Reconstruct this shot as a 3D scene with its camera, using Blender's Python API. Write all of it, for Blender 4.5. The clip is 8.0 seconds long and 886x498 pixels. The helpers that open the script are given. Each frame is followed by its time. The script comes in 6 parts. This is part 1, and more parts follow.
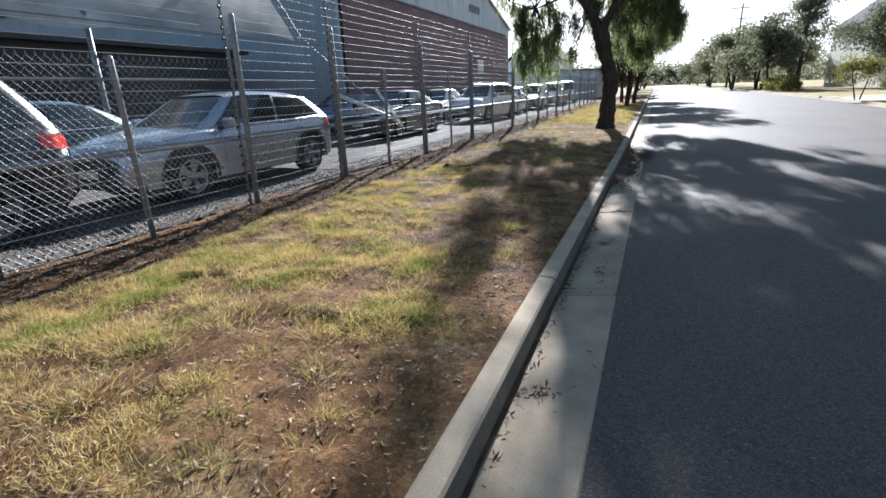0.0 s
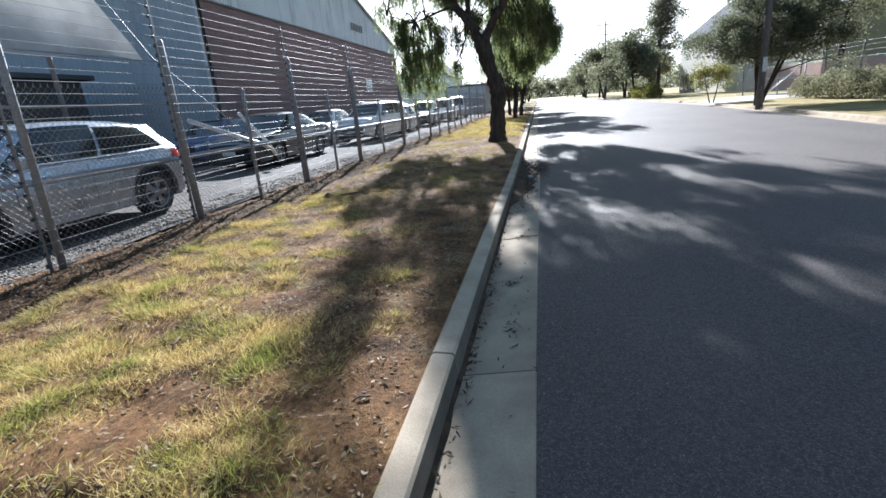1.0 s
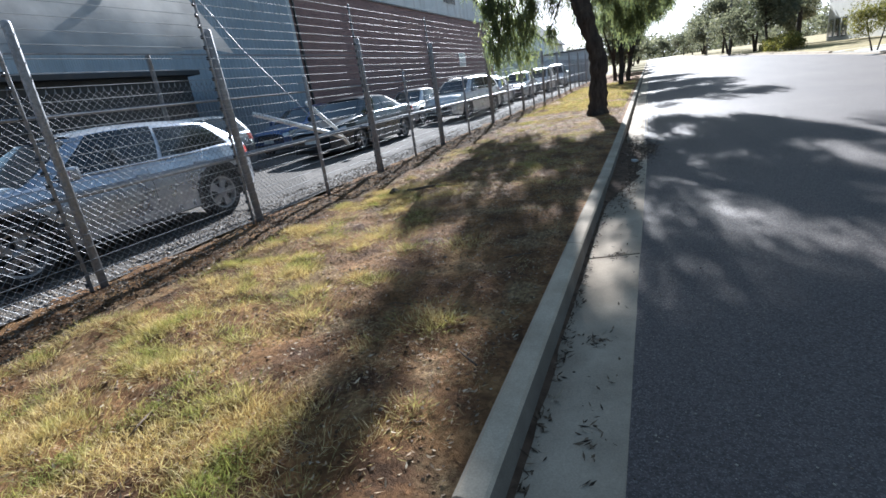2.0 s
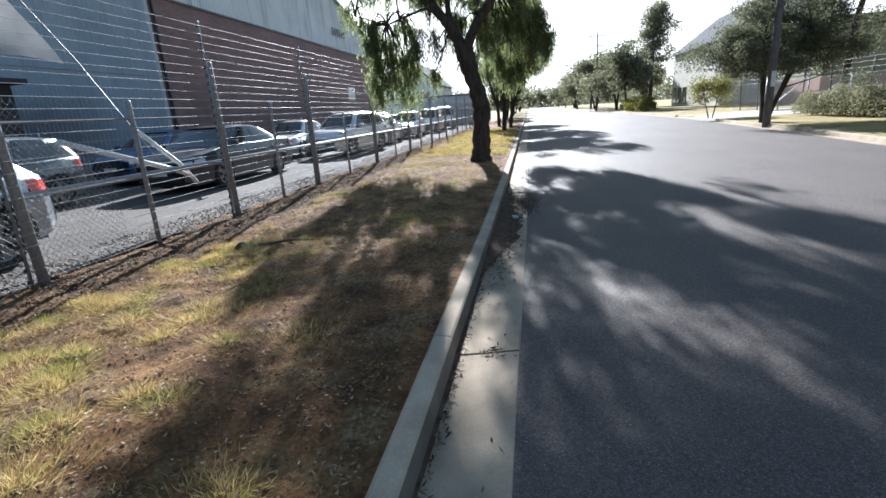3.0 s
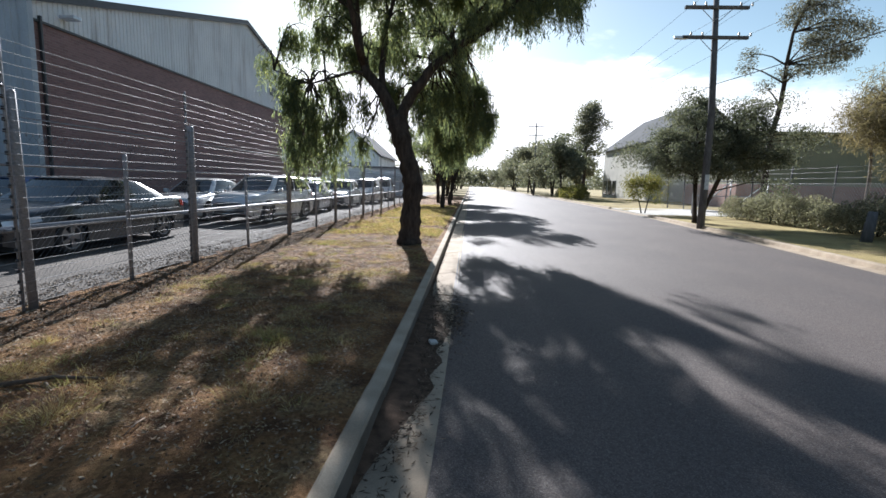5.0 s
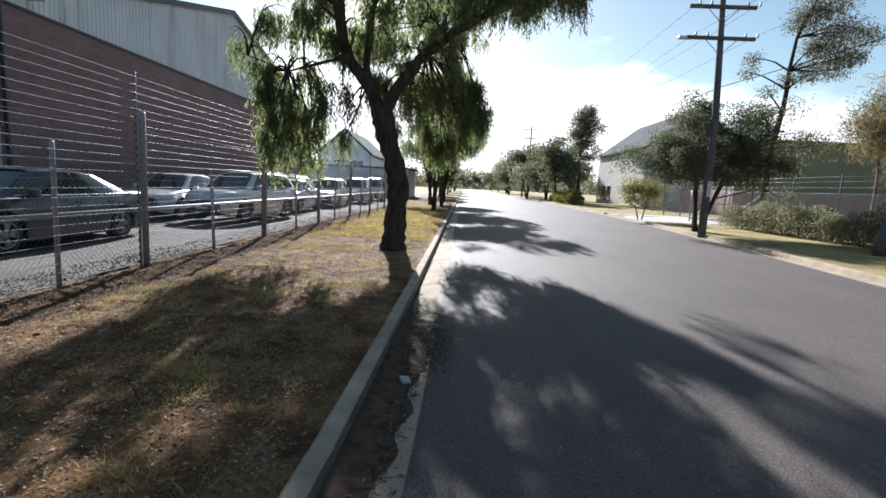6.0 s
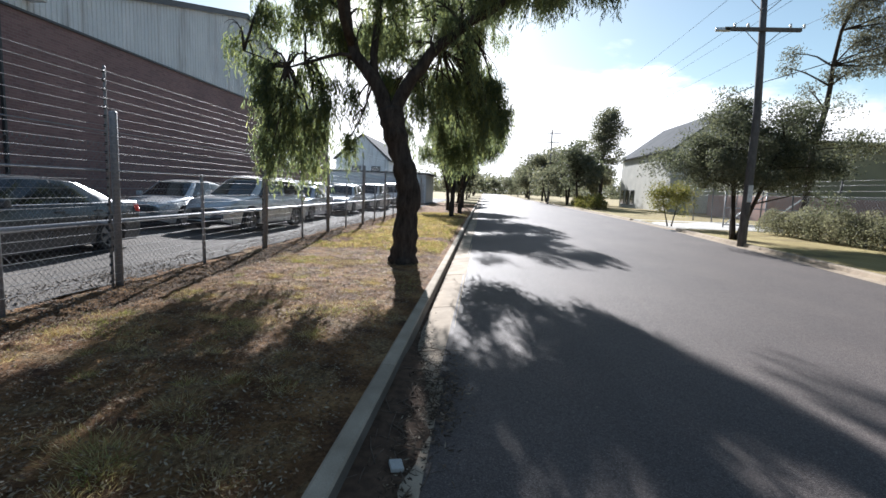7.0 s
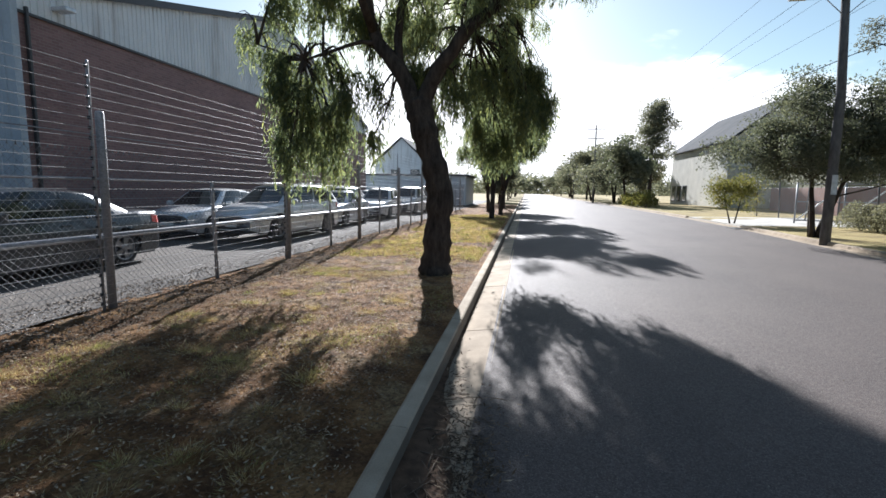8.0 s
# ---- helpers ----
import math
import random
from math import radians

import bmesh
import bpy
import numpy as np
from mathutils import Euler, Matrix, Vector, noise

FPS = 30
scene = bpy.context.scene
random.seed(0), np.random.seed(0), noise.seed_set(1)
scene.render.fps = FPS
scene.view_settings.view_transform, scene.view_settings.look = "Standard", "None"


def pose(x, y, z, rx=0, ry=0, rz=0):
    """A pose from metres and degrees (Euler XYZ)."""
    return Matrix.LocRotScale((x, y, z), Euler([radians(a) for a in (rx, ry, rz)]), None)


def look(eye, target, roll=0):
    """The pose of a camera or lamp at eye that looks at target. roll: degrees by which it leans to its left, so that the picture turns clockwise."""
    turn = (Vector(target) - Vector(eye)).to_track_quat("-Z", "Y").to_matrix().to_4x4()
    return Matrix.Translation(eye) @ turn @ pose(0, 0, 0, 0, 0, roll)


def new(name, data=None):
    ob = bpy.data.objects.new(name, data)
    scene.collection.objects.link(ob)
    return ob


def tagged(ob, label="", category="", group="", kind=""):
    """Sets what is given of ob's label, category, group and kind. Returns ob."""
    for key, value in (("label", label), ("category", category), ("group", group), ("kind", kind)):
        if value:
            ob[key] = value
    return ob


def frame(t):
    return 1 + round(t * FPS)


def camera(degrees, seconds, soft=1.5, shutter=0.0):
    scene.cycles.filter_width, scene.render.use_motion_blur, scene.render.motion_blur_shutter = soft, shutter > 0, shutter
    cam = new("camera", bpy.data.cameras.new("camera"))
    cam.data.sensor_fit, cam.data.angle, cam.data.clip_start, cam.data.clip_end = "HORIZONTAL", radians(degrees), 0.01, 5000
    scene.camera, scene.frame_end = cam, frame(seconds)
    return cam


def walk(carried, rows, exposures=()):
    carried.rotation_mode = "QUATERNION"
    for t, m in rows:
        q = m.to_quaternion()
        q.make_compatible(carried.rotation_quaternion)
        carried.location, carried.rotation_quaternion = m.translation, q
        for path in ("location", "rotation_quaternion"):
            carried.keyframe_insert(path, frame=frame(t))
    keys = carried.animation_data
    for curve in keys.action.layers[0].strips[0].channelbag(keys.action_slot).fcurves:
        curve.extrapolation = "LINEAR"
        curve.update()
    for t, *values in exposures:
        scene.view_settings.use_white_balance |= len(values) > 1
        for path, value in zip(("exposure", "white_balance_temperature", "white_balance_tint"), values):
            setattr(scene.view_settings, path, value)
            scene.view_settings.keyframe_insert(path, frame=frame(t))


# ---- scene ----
cam = camera(85.5, 8.0, soft=1.6)
PATH = [
    (0, (-0.106, 0.195, 1.405), (-0.861, 1.938, 0.781), -2.2),
    (0.2, (-0.109, 0.404, 1.456), (-0.805, 2.184, 0.868), -0.5),
    (0.5, (-0.173, 0.755, 1.427), (-0.611, 2.621, 0.858), 2.8),
    (0.7, (-0.215, 0.95, 1.438), (-0.601, 2.837, 0.901), 0.8),
    (1, (-0.199, 1.333, 1.348), (-0.599, 3.206, 0.771), -4.7),
    (1.2, (-0.193, 1.602, 1.349), (-0.718, 3.444, 0.774), -6.1),
    (2.3, (-0.142, 2.838, 1.411), (-0.951, 4.549, 0.765), -8.5),
    (2.5, (-0.138, 3.06, 1.414), (-0.909, 4.804, 0.811), -6.6),
    (2.8, (-0.161, 3.315, 1.431), (-0.617, 5.167, 0.828), -1.8),
    (3, (-0.138, 3.524, 1.47), (-0.499, 5.413, 0.921), -3.8),
    (3.3, (-0.084, 3.821, 1.512), (-0.28, 5.762, 1.073), -3.3),
    (3.5, (-0.087, 4.009, 1.524), (-0.185, 5.965, 1.122), -0.1),
    (3.7, (-0.098, 4.21, 1.531), (-0.216, 6.17, 1.149), 2.5),
    (4, (-0.121, 4.56, 1.534), (-0.185, 6.516, 1.121), 5.5),
    (4.2, (-0.076, 4.751, 1.53), (-0.112, 6.718, 1.168), 0.9),
    (4.5, (-0.025, 5.125, 1.513), (-0.142, 7.098, 1.208), -1.7),
    (4.7, (-0.051, 5.362, 1.534), (-0.172, 7.337, 1.245), 1.4),
    (5.8, (0.07, 6.467, 1.579), (0.006, 8.45, 1.322), 1.1),
    (6, (0.045, 6.686, 1.543), (-0.029, 8.667, 1.281), 2.8),
    (6.3, (0.008, 7.069, 1.568), (-0.073, 9.05, 1.301), 3.5),
    (6.5, (0.033, 7.26, 1.577), (-0.023, 9.24, 1.301), 2.0),
    (6.8, (0.116, 7.574, 1.557), (0.015, 9.555, 1.301), 0.2),
    (7, (0.075, 7.821, 1.582), (-0.08, 9.8, 1.336), 2.5),
    (7.3, (0.039, 8.187, 1.562), (-0.164, 10.163, 1.322), 4.6),
    (7.5, (0.057, 8.372, 1.566), (-0.159, 10.345, 1.317), 2.3),
    (7.7, (0.075, 8.611, 1.548), (-0.146, 10.582, 1.295), 1.4),
    (8, (0.077, 8.996, 1.558), (-0.253, 10.953, 1.316), 0.8),
]
walk(cam, [(t, look(eye, target, roll)) for t, eye, target, roll in PATH],
     [(0.0, 1.48, 5900, 11), (1.0, 1.70, 5800, 10), (2.5, 1.58, 5850, 10), (3.5, 1.78, 5900, 11), (4.0, 1.5, 6000, 12), (4.5, 1.27, 6050, 12), (8.0, 1.31, 6100, 12)])

# ---------------------------------------------------------------- light
SUN_ELEV, SUN_LEFT = 25.0, 10.5
world = bpy.data.worlds.new("sky")
scene.world = world
world.use_nodes = True
wn, wl = world.node_tree.nodes, world.node_tree.links
wn.clear()
w_out = wn.new("ShaderNodeOutputWorld")
w_bg = wn.new("ShaderNodeBackground")
w_bg.inputs["Strength"].default_value = 0.054
w_sky = wn.new("ShaderNodeTexSky")
w_sky.sky_type = "NISHITA"
w_sky.sun_disc = False
w_sky.sun_elevation = radians(SUN_ELEV)
w_sky.sun_rotation = radians(-SUN_LEFT)
w_sky.air_density, w_sky.dust_density, w_sky.ozone_density = 1.0, 0.4, 1.4
# thin white cloud, thickest low down
w_tc = wn.new("ShaderNodeTexCoord")
w_sep = wn.new("ShaderNodeSeparateXYZ")
w_map = wn.new("ShaderNodeMapping")
w_map.inputs["Scale"].default_value = (1.0, 1.0, 2.6)
w_noise = wn.new("ShaderNodeTexNoise")
w_noise.inputs["Scale"].default_value = 2.2
w_noise.inputs["Detail"].default_value = 7
w_noise.inputs["Roughness"].default_value = 0.55
w_low = wn.new("ShaderNodeMapRange")
w_low.inputs["From Min"].default_value, w_low.inputs["From Max"].default_value = 0.0, 0.36
w_low.inputs["To Min"].default_value, w_low.inputs["To Max"].default_value = 0.30, -0.30
w_add = wn.new("ShaderNodeMath")
w_add.operation = "ADD"
w_ramp = wn.new("ShaderNodeMapRange")
w_ramp.interpolation_type = "SMOOTHSTEP"
w_ramp.inputs["From Min"].default_value, w_ramp.inputs["From Max"].default_value = 0.42, 0.55
w_mix = wn.new("ShaderNodeMix")
w_mix.data_type = "RGBA"
# cloud scatters forward: brightest round the sun, dull away from it
SUN_DIR = Vector((-math.sin(radians(SUN_LEFT)) * math.cos(radians(SUN_ELEV)), math.cos(radians(SUN_LEFT)) * math.cos(radians(SUN_ELEV)), math.sin(radians(SUN_ELEV))))
w_dot = wn.new("ShaderNodeVectorMath")
w_dot.operation = "DOT_PRODUCT"
w_dot.inputs[1].default_value = SUN_DIR
w_fwd = wn.new("ShaderNodeMapRange")
w_fwd.interpolation_type = "SMOOTHSTEP"
for key, value in (("From Min", 0.25), ("From Max", 0.97), ("To Min", 1.6), ("To Max", 15.0)):
    w_fwd.inputs[key].default_value = value
w_white = wn.new("ShaderNodeCombineColor")
wl.new(w_tc.outputs["Generated"], w_dot.inputs[0])
wl.new(w_dot.outputs["Value"], w_fwd.inputs["Value"])
for k in range(3):
    wl.new(w_fwd.outputs[0], w_white.inputs[k])
wl.new(w_white.outputs[0], w_mix.inputs["B"])
wl.new(w_tc.outputs["Generated"], w_sep.inputs[0])
wl.new(w_tc.outputs["Generated"], w_map.inputs["Vector"])
wl.new(w_map.outputs[0], w_noise.inputs["Vector"])
wl.new(w_sep.outputs["Z"], w_low.inputs["Value"])
wl.new(w_noise.outputs[0], w_add.inputs[0])
wl.new(w_low.outputs[0], w_add.inputs[1])
wl.new(w_add.outputs[0], w_ramp.inputs["Value"])
wl.new(w_ramp.outputs[0], w_mix.inputs["Factor"])
w_tone = wn.new("ShaderNodeMix")
w_tone.data_type, w_tone.blend_type = "RGBA", "MULTIPLY"
w_tone.inputs["Factor"].default_value = 1.0
w_tone.inputs["B"].default_value = (1.12, 1.12, 0.98, 1)
wl.new(w_sky.outputs[0], w_tone.inputs["A"])
wl.new(w_tone.outputs["Result"], w_mix.inputs["A"])
wl.new(w_mix.outputs["Result"], w_bg.inputs["Color"])
wl.new(w_bg.outputs[0], w_out.inputs["Surface"])

sun_data = bpy.data.lights.new("sun", "SUN")
sun_data.energy, sun_data.angle, sun_data.color = 5.0, radians(0.55), (1.0, 0.985, 0.955)
sun = new("sun", sun_data)
sun.matrix_world = look(SUN_DIR * 60, (0, 0, 0))


# ---------------------------------------------------------------- materials
class Mat:
    """A small builder for node materials in object or world space."""

    def __init__(self, name, rough=0.8, metal=0.0, spec=0.5, world_space=True):
        self.m = bpy.data.materials.new(name)
        self.m.use_nodes = True
        self.n, self.l = self.m.node_tree.nodes, self.m.node_tree.links
        self.bsdf = self.n["Principled BSDF"]
        self.out = self.n["Material Output"]
        self.bsdf.inputs["Roughness"].default_value = rough
        self.bsdf.inputs["Metallic"].default_value = metal
        self.bsdf.inputs["Specular IOR Level"].default_value = spec
        if world_space:
            self.co = self.n.new("ShaderNodeNewGeometry").outputs["Position"]
        else:
            self.co = self.n.new("ShaderNodeTexCoord").outputs["Object"]

    def noise(self, scale, detail=4, rough=0.55, stretch=(1, 1, 1)):
        mp = self.n.new("ShaderNodeMapping")
        mp.inputs["Scale"].default_value = stretch
        self.l.new(self.co, mp.inputs["Vector"])
        t = self.n.new("ShaderNodeTexNoise")
        t.inputs["Scale"].default_value = scale
        t.inputs["Detail"].default_value = detail
        t.inputs["Roughness"].default_value = rough
        self.l.new(mp.outputs[0], t.inputs["Vector"])
        return t.outputs[0]

    def cells(self, scale, out="Color"):
        t = self.n.new("ShaderNodeTexVoronoi")
        t.inputs["Scale"].default_value = scale
        self.l.new(self.co, t.inputs["Vector"])
        return t.outputs[out]

    def ramp(self, fac, stops):
        r = self.n.new("ShaderNodeValToRGB")
        e = r.color_ramp.elements
        while len(e) < len(stops):
            e.new(0.5)
        for k, (p, c) in zip(e, stops):
            k.position = p
            k.color = (*c, 1) if len(c) == 3 else c
        self.l.new(fac, r.inputs[0])
        return r.outputs[0]

    def rng(self, fac, a, b, lo=0.0, hi=1.0):
        r = self.n.new("ShaderNodeMapRange")
        for k, v in (("From Min", a), ("From Max", b), ("To Min", lo), ("To Max", hi)):
            r.inputs[k].default_value = v
        self.l.new(fac, r.inputs["Value"])
        return r.outputs[0]

    def mix(self, fac, a, b, mode="MIX"):
        x = self.n.new("ShaderNodeMix")
        x.data_type, x.blend_type = "RGBA", mode
        for key, v in (("Factor", fac), ("A", a), ("B", b)):
            s = x.inputs[key] if key == "Factor" else [i for i in x.inputs if i.name == key and i.type == "RGBA"][0]
            if isinstance(v, (int, float)):
                s.default_value = v
            elif isinstance(v, tuple):
                s.default_value = (*v, 1)
            else:
                self.l.new(v, s)
        return [o for o in x.outputs if o.type == "RGBA"][0]

    def color(self, c):
        if isinstance(c, tuple):
            self.bsdf.inputs["Base Color"].default_value = (*c, 1)
        else:
            self.l.new(c, self.bsdf.inputs["Base Color"])
        return self

    def rough(self, s):
        self.l.new(s, self.bsdf.inputs["Roughness"])
        return self

    def bump(self, h, strength=0.4, dist=0.01):
        b = self.n.new("ShaderNodeBump")
        b.inputs["Strength"].default_value = strength
        b.inputs["Distance"].default_value = dist
        self.l.new(h, b.inputs["Height"])
        self.l.new(b.outputs[0], self.bsdf.inputs["Normal"])
        return self

    def island(self):
        return self.n.new("ShaderNodeNewGeometry").outputs["Random Per Island"]

    def obrand(self):
        return self.n.new("ShaderNodeObjectInfo").outputs["Random"]

    def translucent(self, c, amount):
        t = self.n.new("ShaderNodeBsdfTranslucent")
        if isinstance(c, tuple):
            t.inputs["Color"].default_value = (*c, 1)
        else:
            self.l.new(c, t.inputs["Color"])
        x = self.n.new("ShaderNodeMixShader")
        x.inputs[0].default_value = amount
        self.l.new(self.bsdf.outputs[0], x.inputs[1])
        self.l.new(t.outputs[0], x.inputs[2])
        self.l.new(x.outputs[0], self.out.inputs["Surface"])
        return self


def mat_asphalt():
    m = Mat("asphalt", 0.78, spec=0.27)
    big = m.noise(0.35, 5)
    base = m.ramp(big, [(0.3, (0.076, 0.0600, 0.0545)), (0.7, (0.107, 0.0855, 0.0765))])
    stone = m.cells(80)
    s = m.ramp(stone, [(0.25, (0.55, 0.55, 0.56)), (0.75, (1.3, 1.28, 1.25))])
    c = m.mix(0.55, base, s, "MULTIPLY")
    pale = m.n.new("ShaderNodeSeparateColor")
    m.l.new(m.cells(190), pale.inputs[0])
    c = m.mix(m.rng(pale.outputs[1], 0.80, 0.90, 0.0, 0.42), c, (0.27, 0.235, 0.21))
    lane = m.noise(0.9, 3, 0.5, (1, 0.06, 1))
    c = m.mix(m.rng(lane, 0.45, 0.75, 0, 0.35), c, (0.050, 0.045, 0.046))
    m.color(c)
    m.rough(m.rng(m.noise(40, 3), 0.3, 0.7, 0.64, 0.86))
    return m.bump(m.cells(95, "Distance"), 0.55, 0.006).m


def mat_concrete(name, a, b, stain=0.5):
    m = Mat(name, 0.88, spec=0.15)
    base = m.ramp(m.noise(3.0, 6), [(0.3, a), (0.7, b)])
    dirt = m.noise(0.8, 5, 0.65)
    c = m.mix(m.rng(dirt, 0.48, 0.72, 0, stain), base, (0.13, 0.105, 0.075))
    grain = m.ramp(m.noise(120, 2), [(0.3, (0.75, 0.75, 0.75)), (0.7, (1.15, 1.15, 1.15))])
    c = m.mix(0.6, c, grain, "MULTIPLY")
    tone = m.ramp(m.obrand(), [(0, (0.86, 0.86, 0.86)), (1, (1.08, 1.07, 1.05))])
    m.color(m.mix(1.0, c, tone, "MULTIPLY"))
    return m.bump(m.noise(60, 4), 0.35, 0.004).m


def mat_verge():
    m = Mat("verge_soil", 0.95, spec=0.2)
    soil = m.ramp(m.noise(2.2, 6, 0.6), [(0.32, (0.10, 0.050, 0.026)), (0.52, (0.265, 0.134, 0.054)), (0.70, (0.48, 0.272, 0.115))])
    thatch = m.ramp(m.noise(26, 5, 0.7, (1, 0.55, 1)), [(0.36, (0.17, 0.10, 0.05)), (0.64, (0.50, 0.34, 0.17))])
    where = m.rng(m.noise(1.5, 5, 0.65), 0.53, 0.65)
    c = m.mix(where, soil, thatch)
    crumbs = m.ramp(m.cells(45), [(0.2, (0.55, 0.55, 0.55)), (0.8, (1.25, 1.25, 1.25))])
    m.color(m.mix(0.7, c, crumbs, "MULTIPLY"))
    return m.bump(m.noise(34, 7, 0.8), 1.0, 0.07).m


def mat_gravel():
    m = Mat("gravel", 0.9, spec=0.3)
    base = m.ramp(m.noise(0.6, 5), [(0.3, (0.075, 0.067, 0.060)), (0.7, (0.125, 0.111, 0.098))])
    st = m.ramp(m.cells(38), [(0.2, (0.5, 0.5, 0.5)), (0.8, (1.45, 1.42, 1.38))])
    m.color(m.mix(0.85, base, st, "MULTIPLY"))
    return m.bump(m.cells(38, "Distance"), 0.8, 0.015).m


def mat_field():
    m = Mat("dry_grass_ground", 0.95, spec=0.2)
    c = m.ramp(m.noise(0.5, 7, 0.65), [(0.3, (0.15, 0.115, 0.06)), (0.5, (0.35, 0.27, 0.11)), (0.7, (0.43, 0.35, 0.15))])
    f = m.ramp(m.noise(30, 5, 0.7), [(0.3, (0.6, 0.6, 0.6)), (0.7, (1.2, 1.2, 1.2))])
    m.color(m.mix(0.8, c, f, "MULTIPLY"))
    return m.bump(m.noise(35, 5, 0.7), 0.8, 0.03).m


def mat_brick():
    m = Mat("brown_brick", 0.85)
    # courses run along y and z
    sx = m.n.new("ShaderNodeSeparateXYZ")
    m.l.new(m.co, sx.inputs[0])
    cb = m.n.new("ShaderNodeCombineXYZ")
    m.l.new(sx.outputs["Y"], cb.inputs["X"])
    m.l.new(sx.outputs["Z"], cb.inputs["Y"])
    t = m.n.new("ShaderNodeTexBrick")
    t.inputs["Scale"].default_value = 1.0
    t.inputs["Brick Width"].default_value, t.inputs["Row Height"].default_value = 0.24, 0.086
    t.inputs["Mortar Size"].default_value = 0.006
    t.inputs["Color1"].default_value = (0.290, 0.178, 0.170, 1)
    t.inputs["Color2"].default_value = (0.215, 0.130, 0.128, 1)
    t.inputs["Mortar"].default_value = (0.30, 0.25, 0.22, 1)
    m.l.new(cb.outputs[0], t.inputs["Vector"])
    stain = m.ramp(m.noise(0.5, 5), [(0.3, (0.8, 0.8, 0.8)), (0.7, (1.12, 1.1, 1.08))])
    m.color(m.mix(0.8, t.outputs["Color"], stain, "MULTIPLY"))
    inv = m.rng(t.outputs["Fac"], 0, 1, 1, 0)
    return m.bump(inv, 0.6, 0.008).m


def mat_sheet(name, a, b, streak=0.4, rough=0.5, rust=(0.20, 0.16, 0.13)):
    m = Mat(name, rough, 0.0)
    c = m.ramp(m.noise(0.6, 5), [(0.3, a), (0.7, b)])
    drip = m.noise(2.6, 4, 0.6, (1, 1, 0.10))
    c = m.mix(m.rng(drip, 0.52, 0.75, 0, streak), c, rust)
    fine = m.ramp(m.noise(22, 3), [(0.3, (0.9, 0.9, 0.9)), (0.7, (1.08, 1.08, 1.08))])
    m.color(m.mix(0.7, c, fine, "MULTIPLY"))
    m.bsdf.inputs["Specular IOR Level"].default_value = 0.25
    return m.m


def mat_galv():
    m = Mat("galvanised_steel", 0.55, 0.4)
    c = m.ramp(m.cells(55), [(0.2, (0.23, 0.238, 0.255)), (0.8, (0.31, 0.318, 0.338))])
    rust = m.rng(m.noise(5, 5, 0.65), 0.58, 0.75, 0, 0.22)
    m.color(m.mix(rust, c, (0.22, 0.15, 0.10)))
    m.rough(m.rng(m.noise(14, 4), 0.3, 0.7, 0.42, 0.7))
    return m.bump(m.noise(90, 2), 0.15, 0.002).m


def mat_wire():
    m = Mat("fence_wire", 0.6, 0.2)
    m.color(m.ramp(m.noise(3, 3), [(0.3, (0.24, 0.244, 0.252)), (0.7, (0.38, 0.385, 0.395))]))
    return m.m


def mat_plain(name, c, rough=0.6, metal=0.0, spec=0.5, vary=0.18, scale=8.0, bump=0.0):
    m = Mat(name, rough, metal, spec, world_space=False)
    lo = tuple(max(0.0, x * (1 - vary)) for x in c)
    hi = tuple(min(1.0, x * (1 + vary)) for x in c)
    k = m.ramp(m.noise(scale, 5), [(0.3, lo), (0.7, hi)])
    m.color(k)
    m.rough(m.rng(m.noise(scale * 2.3, 3), 0.3, 0.7, max(0.02, rough - 0.1), min(1, rough + 0.1)))
    if bump:
        m.bump(m.noise(scale * 6, 4), 0.4, bump)
    return m.m


def mat_paint(name, c, metal=0.3, dusty=0.22):
    m = Mat(name, 0.32, metal, 0.5, world_space=False)
    dust = m.noise(3.0, 5, 0.6)
    m.color(m.mix(m.rng(dust, 0.4, 0.75, 0.0, dusty), c, (0.33, 0.30, 0.26)))
    m.rough(m.rng(dust, 0.3, 0.7, 0.22, 0.42))
    m.bsdf.inputs["Coat Weight"].default_value = 0.7
    m.bsdf.inputs["Coat Roughness"].default_value = 0.06
    return m.m


def mat_glass(name, c=(0.012, 0.016, 0.018)):
    m = Mat(name, 0.05, 0.0, 0.7, world_space=False)
    m.color(m.mix(m.rng(m.noise(2.5, 4), 0.4, 0.7, 0, 0.25), c, (0.10, 0.10, 0.095)))
    m.rough(m.rng(m.noise(6, 4), 0.3, 0.7, 0.03, 0.12))
    return m.m


def mat_leaf(name, a, b, c, trans=0.45, glow=1.8):
    m = Mat(name, 0.68, 0.0, 0.22, world_space=False)
    k = m.ramp(m.island(), [(0.0, a), (0.55, b), (1.0, c)])
    clump = m.ramp(m.noise(0.9, 3), [(0.3, (0.72, 0.76, 0.72)), (0.7, (1.15, 1.12, 1.05))])
    k = m.mix(0.8, k, clump, "MULTIPLY")
    m.color(k)
    lit = m.mix(1.0, k, (glow, glow * 1.0, glow * 0.78), "MULTIPLY")
    return m.translucent(lit, trans).m


def mat_bark(name, a, b, relief=0.03):
    m = Mat(name, 0.95, spec=0.15, world_space=False)
    ridges = m.noise(9, 6, 0.7, (1, 1, 0.28))
    m.color(m.ramp(ridges, [(0.32, a), (0.68, b)]))
    return m.bump(ridges, 1.0, relief).m


